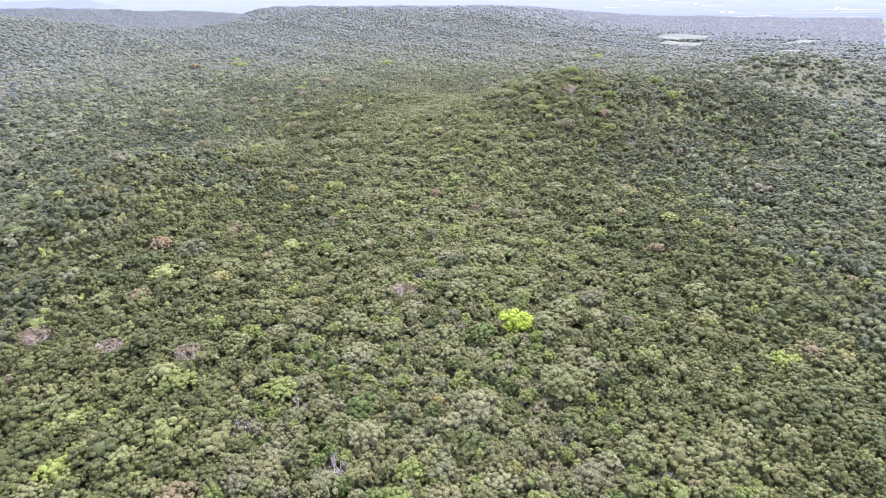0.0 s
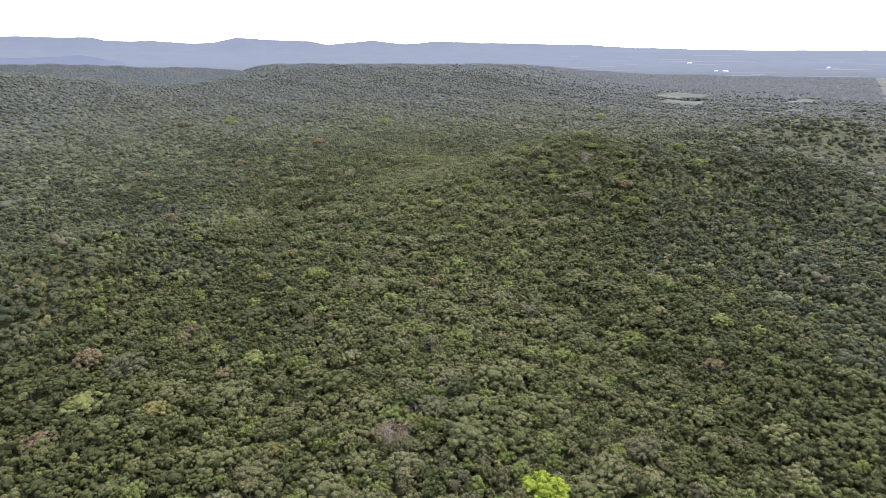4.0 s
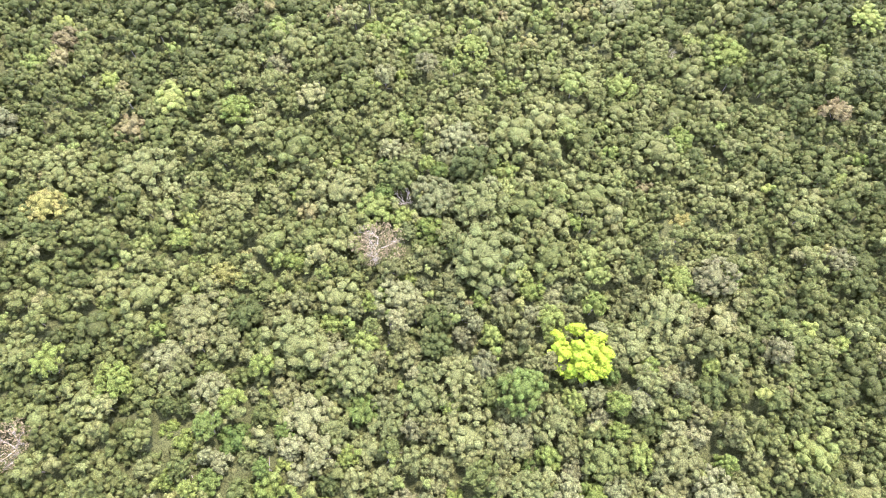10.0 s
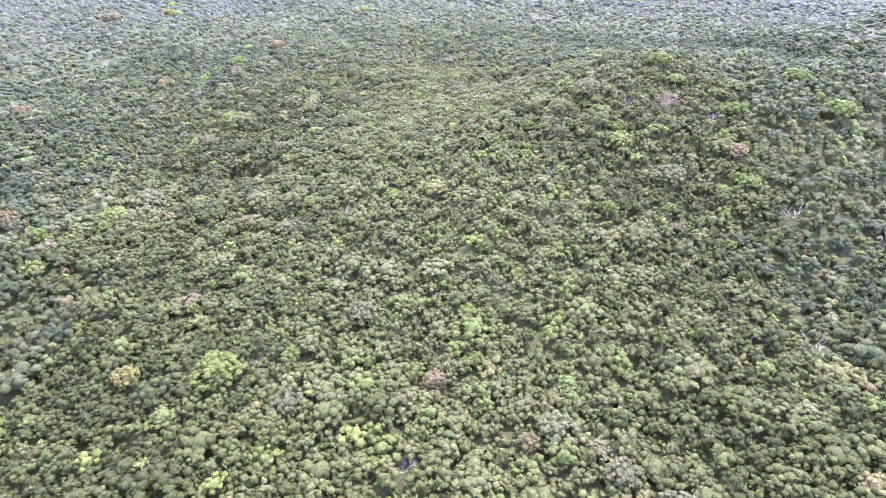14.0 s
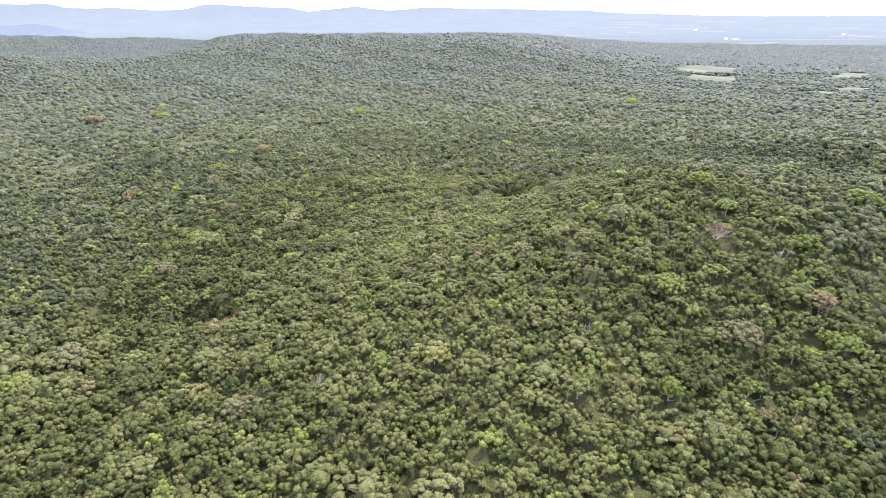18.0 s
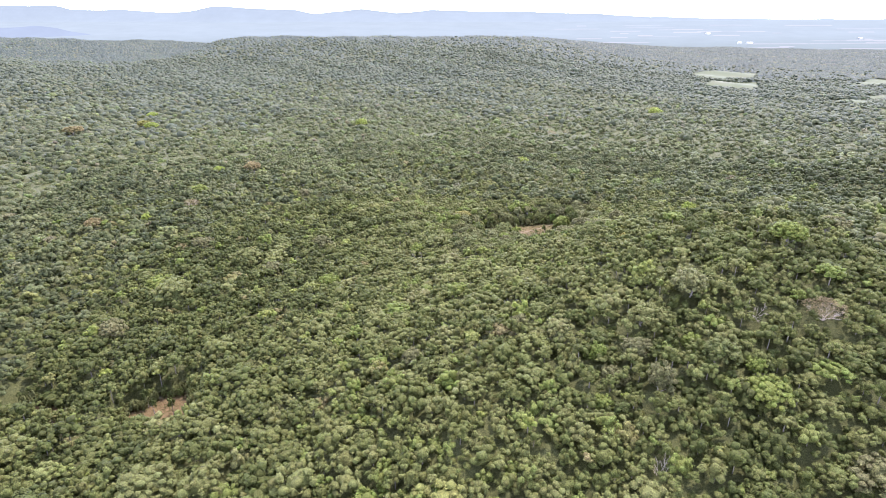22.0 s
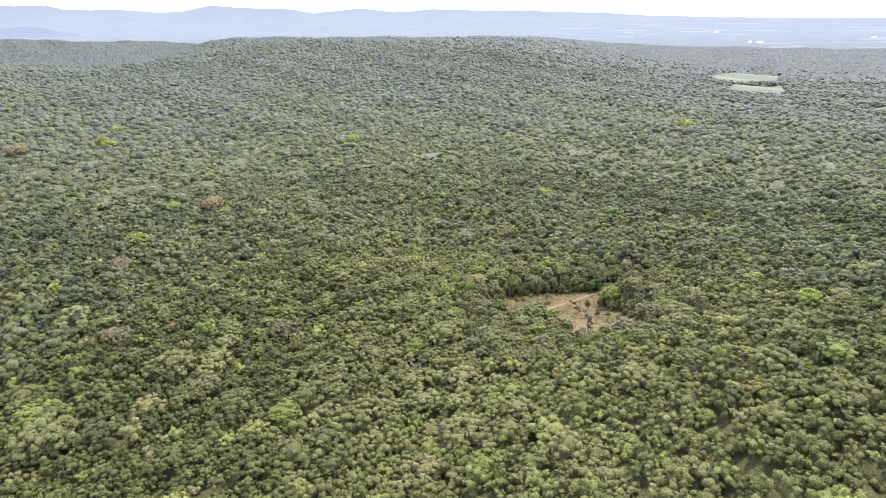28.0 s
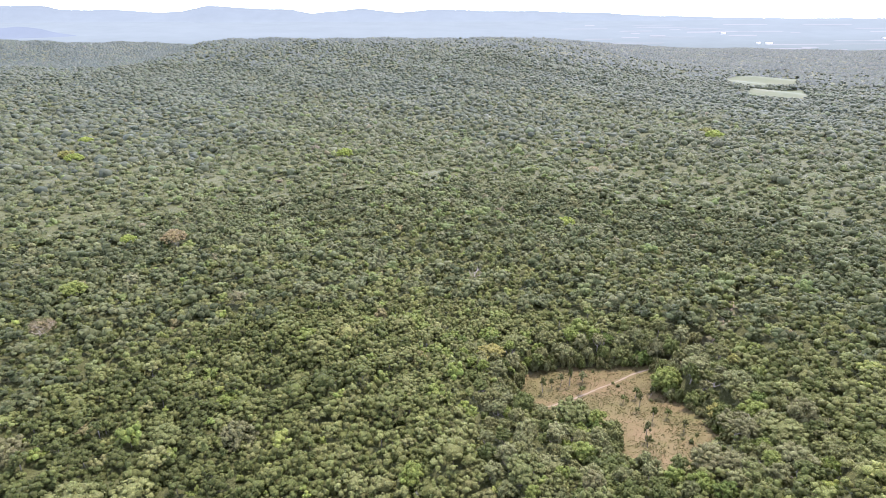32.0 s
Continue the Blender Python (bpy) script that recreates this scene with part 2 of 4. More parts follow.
def ball(kind):
    """A unit puff, open below: corners and triangles."""
    if kind == "plain":
        v = np.array([(0, 0, 1.0)] + [(0.9 * math.cos(math.pi * k / 2), 0.9 * math.sin(math.pi * k / 2), 0.4) for k in range(4)]
                     + [(0.95 * math.cos(math.pi * (k + 0.5) / 2), 0.95 * math.sin(math.pi * (k + 0.5) / 2), -0.5) for k in range(4)])
        f = [(0, 1 + k, 1 + (k + 1) % 4) for k in range(4)]
        for k in range(4):
            f += [(1 + k, 5 + k, 1 + (k + 1) % 4), (1 + (k + 1) % 4, 5 + k, 5 + (k + 1) % 4)]
    else:
        v = np.array([(0, 0, 0.9)] + [(1.05 * math.cos(2 * math.pi * k / 5), 1.05 * math.sin(2 * math.pi * k / 5), -0.6) for k in range(5)])
        f = [(0, 1 + k, 1 + (k + 1) % 5) for k in range(5)]
    return v, np.array(f)


def lobes_of(r, count, flat, spread, lump=0.3):
    """Middles and radii of the puffs, spread over an uneven dome."""
    c, rad = [], []
    lean, start = r.uniform(0, 2 * math.pi), r.uniform(0, 2 * math.pi)
    for i in range(count):
        a, up = start + 2 * math.pi * i / GOLDEN + r.uniform(-0.4, 0.4), 0.97 - 1.55 * (i + r.uniform(0.1, 0.9)) / count
        h = math.sqrt(max(0.0, 1 - max(up, 0) ** 2)) * spread * (1 + 0.18 * math.cos(a - lean)) * r.uniform(0.74, 1.12)
        c.append((h * math.cos(a), h * math.sin(a), up * flat * 0.62 + r.uniform(-0.1, 0.1)))
        rad.append(lump * r.uniform(0.7, 1.35))
    c.append((0, 0, 0.02)), rad.append(0.5)
    return np.array(c), np.array(rad)


def body(r, c, rad, kind, ragged):
    """The puffs themselves, each with an uneven surface."""
    v, f = ball(kind)
    out = []
    for mid, size in zip(c, rad):
        w = r.uniform(0, 2 * math.pi)
        turn = np.array([(math.cos(w), -math.sin(w), 0), (math.sin(w), math.cos(w), 0), (0, 0, 1)])
        p = (v * (1 + ragged * r.uniform(-1, 1, (len(v), 1))) + ragged * 0.5 * r.normal(size=v.shape)) @ turn.T
        out.append((mid + p * size * np.array((1, 1, 0.92)), f))
    return joined(out)


def sprays(r, c, rad, count, size):
    """Small leaf sprays, each a tilted three-cornered blade, over the lobes."""
    pos, nor = [], []
    have = 0
    while have < count:
        n = count * 3
        which = r.choice(len(rad), n, p=rad ** 2 / (rad ** 2).sum())
        d = r.normal(size=(n, 3)) + (0, 0, 0.35)
        d /= np.linalg.norm(d, axis=1)[:, None]
        p = c[which] + d * (rad[which] * r.uniform(0.9, 1.24, n))[:, None]
        gap = np.linalg.norm(p[:, None] - c[None], axis=2) / rad[None]
        keep = gap.min(1) > 0.85
        pos.append(p[keep]), nor.append(d[keep])
        have += int(keep.sum())
    p, d = np.concatenate(pos)[:count], np.concatenate(nor)[:count]
    d = d + r.normal(size=d.shape) * 0.95 + (0, 0, 0.4)
    d /= np.linalg.norm(d, axis=1)[:, None]
    a = np.cross(d, r.normal(size=d.shape))
    a /= np.linalg.norm(a, axis=1)[:, None]
    b = np.cross(d, a)
    s = size * r.uniform(0.55, 1.25, (count, 1))
    tri = np.stack([p + a * s * 0.8, p - a * s * 0.45 + b * s * r.uniform(0.4, 0.9, (count, 1)),
                    p - a * s * 0.4 - b * s * r.uniform(0.4, 0.9, (count, 1))], 1)
    return tri.reshape(-1, 3), np.arange(count * 3).reshape(-1, 3)


def crown(seed, lobes, leaves, size, kind, flat=0.8, spread=0.62, lump=0.26, ragged=0.24, whole=False):
    """whole: the middle puff alone fills the crown, for far trees."""
    r = np.random.default_rng(seed)
    c, rad = lobes_of(r, lobes, flat, spread, lump)
    rad[-1] *= 1.8 if whole else 1.0
    pieces = [body(r, c, rad, kind, ragged)] if not whole or not lobes else [body(r, c[-1:], rad[-1:], "plain", ragged), body(r, c[:-1], rad[:-1], kind, ragged)]
    if leaves:
        pieces.append(sprays(r, c, rad, leaves, size))
    return joined(pieces)


def trunk_arrays(seed, limbs, sides=5):
    """A trunk of unit height, with limbs that reach up into the crown."""
    r = np.random.default_rng(seed)
    lean = r.normal(size=2) * 0.06
    stem = [(0, 0, -0.06), (lean[0] * 0.4, lean[1] * 0.4, 0.35), (lean[0], lean[1], 0.72), (lean[0] * 1.3, lean[1] * 1.3, 0.95)]
    out = [tube(stem, (0.026, 0.02, 0.014, 0.006), sides)]
    for k in range(limbs):
        a, z0 = 2 * math.pi * (k + r.uniform(0, 0.7)) / max(limbs, 1), r.uniform(0.45, 0.7)
        root = np.array((lean[0] * z0, lean[1] * z0, z0))
        way = np.array((math.cos(a), math.sin(a), r.uniform(0.5, 1.1)))
        out.append(tube([root, root + way * 0.1, root + way * (0.2, 0.2, 0.24)], (0.012, 0.008, 0.003), 4))
    return joined(out)


def bare_arrays(seed, depth=5):
    """A leafless tree of unit height: trunk, and forked branches as a second part."""
    r = np.random.default_rng(seed)
    trunk = tube([(0, 0, -0.05), (0.01, 0.0, 0.2), (r.normal() * 0.03, r.normal() * 0.03, 0.42)], (0.03, 0.024, 0.018), 6)
    twigs, limbs = [], []

    def grow(p, way, length, thick, level):
        way = way / np.linalg.norm(way)
        mid = p + way * length * 0.55 + r.normal(size=3) * length * 0.07
        end = p + way * length + r.normal(size=3) * length * 0.1
        twigs.append(tube([p, mid, end], (thick, thick * 0.8, thick * 0.55), 4 if level > 2 else 3))
        if level:
            for _ in range(3 if level > 1 else 4):
                grow(end if r.random() < 0.7 else mid, way + r.normal(size=3) * (0.62, 0.62, 0.38) + (0, 0, 0.1),
                     length * r.uniform(0.55, 0.8), thick * 0.58, level - 1)

    base = trunk[0][-1] * (0.2, 0.2, 1)
    for k in range(4):
        a = 2 * math.pi * (k + r.uniform(0, 0.6)) / 4
        grow(base, np.array((math.cos(a), math.sin(a), r.uniform(0.5, 1.0))), r.uniform(0.2, 0.26), 0.013, depth - 1)
        limbs.append(joined(twigs))
        twigs.clear()
    return trunk, limbs


# ---- ground ----


def sheet(name, xs, ys, lift, material, height=ground_z):
    gx, gy = np.meshgrid(xs, ys)
    z = height(gx, gy) + lift
    n, m = len(xs), len(ys)
    i = np.arange(n * m).reshape(m, n)
    a, b, c, d = i[:-1, :-1].ravel(), i[:-1, 1:].ravel(), i[1:, 1:].ravel(), i[1:, :-1].ravel()
    tris = np.concatenate([np.stack([a, b, c], 1), np.stack([a, c, d], 1)])
    return new(name, mesh_from(name, np.stack([gx.ravel(), gy.ravel(), z.ravel()], 1), tris, [material]))


xs = np.concatenate([np.linspace(-4600, -900, 38)[:-1], np.arange(-900, -300, 30), np.arange(-300, 300, 10), np.arange(300, 900, 30),
                     np.linspace(900, 4600, 38)])
ys = np.concatenate([np.linspace(-1500, 0, 12)[:-1], np.arange(0, 800, 10), np.arange(800, 2000, 30), np.linspace(2000, 4640, 50)])
tagged(sheet("ground", xs, ys, 0.0, LITTER), "dark forest floor of dry leaf litter under the trees", "ground", kind="structure")


def inside(x, y, loop):
    hit = np.zeros(np.shape(x), bool)
    for (x0, y0), (x1, y1) in zip(loop, loop[1:] + loop[:1]):
        cross = (y0 > y) != (y1 > y)
        hit ^= cross & (x < (x1 - x0) * (y - y0) / (y1 - y0 + 1e-12) + x0)
    return hit


def patch(name, loop, material, lift=0.06, cell=2.0, ragged=1.2, seed=3):
    """A piece of open ground with an uneven edge, set lift metres above the forest floor."""
    r = np.random.default_rng(seed)
    lx, ly = [p[0] for p in loop], [p[1] for p in loop]
    gx, gy = np.meshgrid(np.arange(min(lx) - cell, max(lx) + 2 * cell, cell), np.arange(min(ly) - cell, max(ly) + 2 * cell, cell))
    gx, gy = gx + r.uniform(-0.3, 0.3, gx.shape) * cell, gy + r.uniform(-0.3, 0.3, gx.shape) * cell
    m, n = gx.shape
    i = np.arange(m * n).reshape(m, n)
    quads = np.stack([i[:-1, :-1].ravel(), i[:-1, 1:].ravel(), i[1:, 1:].ravel(), i[1:, :-1].ravel()], 1)
    fx, fy = gx.ravel(), gy.ravel()
    mx, my = fx[quads].mean(1) + r.normal(size=len(quads)) * ragged * 0.3, fy[quads].mean(1) + r.normal(size=len(quads)) * ragged * 0.3
    quads = quads[inside(mx, my, loop)]
    tris = np.concatenate([quads[:, [0, 1, 2]], quads[:, [0, 2, 3]]])
    used, tris = np.unique(tris, return_inverse=True)
    verts = np.stack([fx, fy, ground_z(fx, fy) + lift], 1)[used]
    return new(name, mesh_from(name, verts, tris.reshape(-1, 3), [material]))


CLEARING = [(24, 633), (34, 655), (50, 659), (66, 656), (79, 653), (82, 644), (77, 635), (81, 627), (84, 613), (83, 604), (69, 591),
            (61, 586), (50, 594), (51, 603), (56, 617), (48, 619), (37, 622)]
SMALL_CLEARING = [(-101, 476), (-101, 483), (-95, 488), (-89, 490), (-83, 491), (-77, 483), (-74, 477), (-73, 471), (-79, 469), (-90, 470)]
WESTERN_CLEARING = [(-140, 480), (-136, 488), (-118, 486), (-120, 478)]
FIELDS = [[(665, 1790), (703, 1812), (806, 1788), (832, 1796), (764, 1690), (716, 1655), (640, 1628), (622, 1690)],
          [(584, 1548), (624, 1584), (712, 1584), (655, 1472), (578, 1462), (550, 1452)],
          [(880, 1528), (1040, 1672), (1080, 1640), (938, 1508)], [(600, 1220), (680, 1258), (768, 1298), (700, 1226), (640, 1186), (584, 1186)],
          [(752, 1316), (800, 1330), (836, 1300), (764, 1282)]]
for loop, words in ((CLEARING, "dry reddish-brown soil clearing with sparse grass inside the forest"),
                    (SMALL_CLEARING, "small bare orange-brown soil clearing among the trees"),
                    (WESTERN_CLEARING, "narrow bare soil opening among the trees")):
    tagged(patch("clearing", loop, SOIL if loop is CLEARING else BARE_SOIL, 0.22, 0.9, 2.2), words, "clearing", kind="structure")
# field sheets raised 7 m to fit the camera's view over the trees
for loop in FIELDS:
    tagged(patch("field", loop, FIELD, 7.0, 6, 3), "pale green mown field among the distant woods", "field", kind="structure")

TRACK_LINE = [(36, 630.5), (48, 636.5), (58.6, 642.4), (66, 645.2), (72.4, 648.3), (80, 650.5), (97.7, 652.5), (110, 665), (122, 681), (133, 697)]


def track_strip(line, wide, lift):
    r = np.random.default_rng(11)
    line = np.array(line, float)
    seg = np.r_[0, np.cumsum(np.hypot(*np.diff(line, axis=0).T))]
    s = np.arange(0, seg[-1], 1.2)
    x, y = np.interp(s, seg, line[:, 0]), np.interp(s, seg, line[:, 1])
    x, y = x + 0.35 * np.sin(s / 4.1), y + 0.35 * np.sin(s / 5.3 + 1)
    dx, dy = np.gradient(x), np.gradient(y)
    l = np.hypot(dx, dy)
    half = wide * (0.5 + 0.18 * r.normal(size=len(s)).clip(-1, 1))
    a = np.stack([x - dy / l * half, y + dx / l * half], 1)
    b = np.stack([x + dy / l * half, y - dx / l * half], 1)
    xy = np.concatenate([a, b])
    k, i = len(s), np.arange(len(s) - 1)
    tris = np.concatenate([np.stack([i, i + k, i + k + 1], 1), np.stack([i, i + k + 1, i + 1], 1)])
    return new("dirt_track", mesh_from("dirt_track", np.c_[xy, ground_z(*xy.T) + lift], tris, [TRACK]))


tagged(track_strip(TRACK_LINE, 0.72, 0.28), "narrow pale footpath of trodden earth across the clearing", "path", kind="structure")


# ---- where trees stand ----
VIVID = [(30, 180, 6)]
FRESH = [(-10, 97, 5.3), (-80, 182, 3.3), (-66, 178, 4), (2, 154, 2.4), (35, 100, 2.3), (-24, 117, 2.8), (-48, 145, 5), (82, 264, 5.4), (63, 236,
    3.7), (-51, 249, 4.7), (-59, 327, 6.4), (-40, 300, 4), (-131, 422, 5.4), (-148, 399, 5.3), (-136, 376, 3.7), (-110, 310, 3.2), (114, 487, 5.2),
    (183, 488, 5.9), (188, 456, 6.5), (90, 393, 2.6), (-123, 563, 6), (-66, 633, 4.2), (-10, 149, 2.8), (-3, 146, 2.3), (36, 170, 3), (54, 197, 3.4),
    (-59, 212, 3), (-32, 206, 3.1), (-18, 149, 2.1), (-22, 153, 2.2), (-81, 150, 4.8), (45, 451, 3.3), (70, 451, 3.5), (82, 441, 2.6), (-45, 558,
    4.2), (108, 528, 2.6), (81, 434, 4.9), (136, 450, 5.5), (67, 393, 3.8), (133, 429, 3), (126, 410, 4.8), (42, 435, 2.9), (-5, 593, 3.3), (-157,
    708, 5.1), (80, 543, 2.1), (12, 269, 4.1), (-15, 276, 4.2), (13, 332, 2.9), (-40, 333, 2.6), (50, 254, 3.6)]
FRESH_FAR = [(-72, 976, 6.6), (-306, 974, 7.1), (-340, 1054, 6.2), (-167, 778, 4.1), (125, 579, 3.7), (291, 1055, 8), (-166, 647, 3.5), (80, 795,
    5.3), (119, 160, 5.7), (-103, 118, 6)]
YELLOW = [(72, 95, 2.6), (16, 91, 4.3), (59, 213, 2.7), (-48, 203, 3.2), (1, 138, 1.9), (-92, 221, 4.8), (74, 520, 2.7), (80, 537, 2.3), (-321, 987,
    6.5), (303, 1095, 8), (-83, 325, 4.1)]
PALE = [(12, 134, 7.4), (-19, 123, 5.8), (-5, 123, 3.6), (16, 106, 4.5), (-27, 170, 5), (32, 307, 5.5), (76, 470, 5), (-12, 257, 3.4), (42, 301, 4.2),
    (56, 283, 4.1)]
DOME = [(6, 165, 5.9), (-30, 186, 7), (17, 155, 4.6), (4, 177, 4.6), (40, 144, 7.3), (-79, 614, 5.7), (-111, 550, 8.5), (41, 182, 5), (-23, 224, 7.1),
    (11, 217, 6.5), (11, 203, 7.2), (-17, 179, 4.3), (-71, 231, 6.6), (74, 444, 4.6), (61, 461, 5.3), (-1, 459, 3.6), (-72, 434, 7.2), (74, 378, 6.9),
    (-119, 420, 8.4), (-89, 586, 6.7), (67, 538, 4.2)]
LUSH = [(22, 147, 2.8), (17, 174, 4.2), (-16, 171, 3.7)]
BEIGE = [(10, 179, 3), (61, 197, 4.3), (-7, 154, 2.6), (71, 180, 3.4), (55, 450, 4.1), (57, 438, 4), (47, 444, 3.2), (28, 476, 3), (-5, 466, 2.9),
    (-56, 408, 5.2), (-124, 440, 7.3), (97, 413, 6.7), (141, 505, 4.3), (-125, 523, 4.7), (-58, 615, 5.5), (79, 594, 4.2), (96, 596, 4), (-118, 604,
    4.9), (-74, 575, 4.4), (-21, 351, 5.4), (-42, 265, 3.4), (-38, 316, 4.8), (45, 292, 4.1), (-53, 284, 4), (-1, 262, 2.9), (-111, 243, 7), (91, 201,
    3.3)]
TAN = [(-62, 101, 6.4), (30, 94, 3.6), (-119, 205, 4.6), (-101, 275, 4.6), (104, 242, 3.4), (-127, 247, 5), (-77, 359, 4.3), (24, 303, 2.6), (127,
    424, 4.7), (-163, 406, 4.1), (-195, 644, 4.8), (-366, 930, 8), (91, 387, 2.2), (-262, 580, 6), (-137, 769, 6.5), (1, 324, 3.5)]
BARE = [(-13, 209, 6.4), (-85, 166, 5.6), (-41, 139, 3.6), (-26, 111, 4.2), (35, 122, 2), (59, 109, 2.2), (140, 397, 5), (-7, 297, 3.9), (-150, 674,
    5.4), (132, 925, 6.6), (-4, 583, 3.9), (22, 730, 4.4), (67, 268, 3), (-146, 180, 6), (-115, 172, 5.4), (90, 458, 3.2), (-7, 221, 3.2), (-55, 129,
    3.3), (107, 455, 5.6), (125, 445, 3.5), (-33, 415, 2.7), (50, 417, 2.4), (113, 331, 5)]
named = VIVID + FRESH + FRESH_FAR + YELLOW + PALE + DOME + LUSH + BEIGE + TAN + BARE


def open_ground(x, y):
    hit = np.zeros(np.shape(x), bool)
    for loop in [CLEARING, SMALL_CLEARING, WESTERN_CLEARING, *FIELDS]:
        hit |= inside(x, y, loop)
    line = np.array(TRACK_LINE)
    for a, b in zip(line[:-1], line[1:]):
        d = b - a
        k = np.clip(((x - a[0]) * d[0] + (y - a[1]) * d[1]) / (d @ d), 0, 1)
        hit |= np.hypot(x - a[0] - k * d[0], y - a[1] - k * d[1]) < (1.0 if a[0] > 90 else 1.5)
    return hit


def away(x, y):
    """Metres from the strip that the flight passes over."""
    return np.hypot(x, np.maximum(0, y - 560))


def border(x, y):
    """Where the forest near the flight gives way to the far stands: metres from the strip."""
    return 300 + 26 * np.sin(x / 31 + y / 47) + 20 * np.sin(y / 19 - x / 57)


def grow_wood(seed):
    """The near wood: large crowns first, smaller ones between them, none on open ground."""
    r = random.Random(seed)
    cell, grid, out = 6.0, {}, []

    def free(x, y, rad, close):
        i, j = int(x // cell), int(y // cell)
        for a in range(i - 2, i + 3):
            for b in range(j - 2, j + 3):
                for px, py, pr in grid.get((a, b), ()):
                    if (px - x) ** 2 + (py - y) ** 2 < ((pr + rad) * close) ** 2:
                        return False
        return True

    def put(x, y, rad):
        grid.setdefault((int(x // cell), int(y // cell)), []).append((x, y, rad))

    for x, y, rad in named:
        put(x, y, rad * 0.92)
    for low, high, tries, close in ((3.9, 5.6, 2600, 0.84), (2.8, 3.8, 22000, 0.74), (2.0, 2.8, 90000, 0.67), (1.2, 1.9, 110000, 0.60)):
        for _ in range(tries):
            y = r.uniform(62, 900)
            half = min(0.72 * y + 48, 340)
            x = r.uniform(-half, half)
            if low > 2 and math.sin(x / 17 + 2 * math.sin(y / 29)) * math.sin(y / 19 + math.sin(x / 23)) > r.uniform(-0.2, 0.9):
                continue  # stands of smaller trees
            if math.hypot(x, max(0, y - 560)) > border(x, y):
                continue
            rad = r.uniform(low, high)
            if free(x, y, rad, close):
                put(x, y, rad)
                out.append((x, y, rad))
    out = np.array(out)
    return out[~open_ground(out[:, 0], out[:, 1])]


WOOD = grow_wood(5)


def species_at(r, x, y):
    """A number for each tree that sets its leaf colour: mostly chance, partly a drift over the land and painted shade
    at the sides.
    """
    drift = 0.09 * np.sin(x / 37 + 0.6) * np.sin(y / 43 + 0.3) + 0.07 * np.sin((x + y) / 21) + 0.11 * np.sin(x / 83 + 1.5 * np.sin(y / 140)) * np.sin(y / 71 + np.sin(x / 190))
    drift = drift + 0.46 * (np.exp(-((x - 16) / 66) ** 2) - 0.6) * (1 - step_at(y, 560, 860))  # paler crest trees, with slope shade and lens vignetting painted in at the sides
    drift = drift + 0.2 * np.exp(-((x - 130) / 45) ** 2 - ((y - 625) / 45) ** 2)
    s = np.clip(r.beta(1.5, 1.7, len(x)) * 0.86 + drift, 0, 0.86)
    odd = r.random(len(x))
    s = np.where(odd > 0.9, r.uniform(0.82, 0.93, len(x)), s)
    s = np.where(odd > 0.965, r.uniform(0.94, 0.985, len(x)), s)
    return np.where(odd > 0.985, r.uniform(0.985, 1.0, len(x)), s)


# ---- single trees: trunk and crown, shared shapes ----
FLATS, SPREADS = (0.85, 1.0, 0.7, 1.1), (0.74, 0.68, 0.8, 0.64)
NEAR_CROWNS = [crown(100 + k, 24 + 2 * (k % 4), 400, (0.11, 0.098, 0.12, 0.105)[k % 4], "plain", FLATS[k % 4], SPREADS[k % 4], (0.18, 0.165, 0.195)[k % 3], 0.22) for k in range(16)]
BIG_CROWNS = [crown(130 + k, 66 + 4 * k, 1000, 0.06, "plain", (0.75, 0.9, 0.65)[k % 3], (0.84, 0.76, 0.88)[k % 3], 0.125, 0.22) for k in range(8)]
TRUNKS = [trunk_arrays(160 + k, 3, 4) for k in range(4)]
BARES = [bare_arrays(170 + k, 5 if k < 3 else 4) for k in range(6)]


def single_material(name, a, b, c):
    return leaf_material(name, [(at, (r, g, 0.86 * u)) for at, (r, g, u) in ((0.0, a), (0.5, b), (1.0, c))], "object")


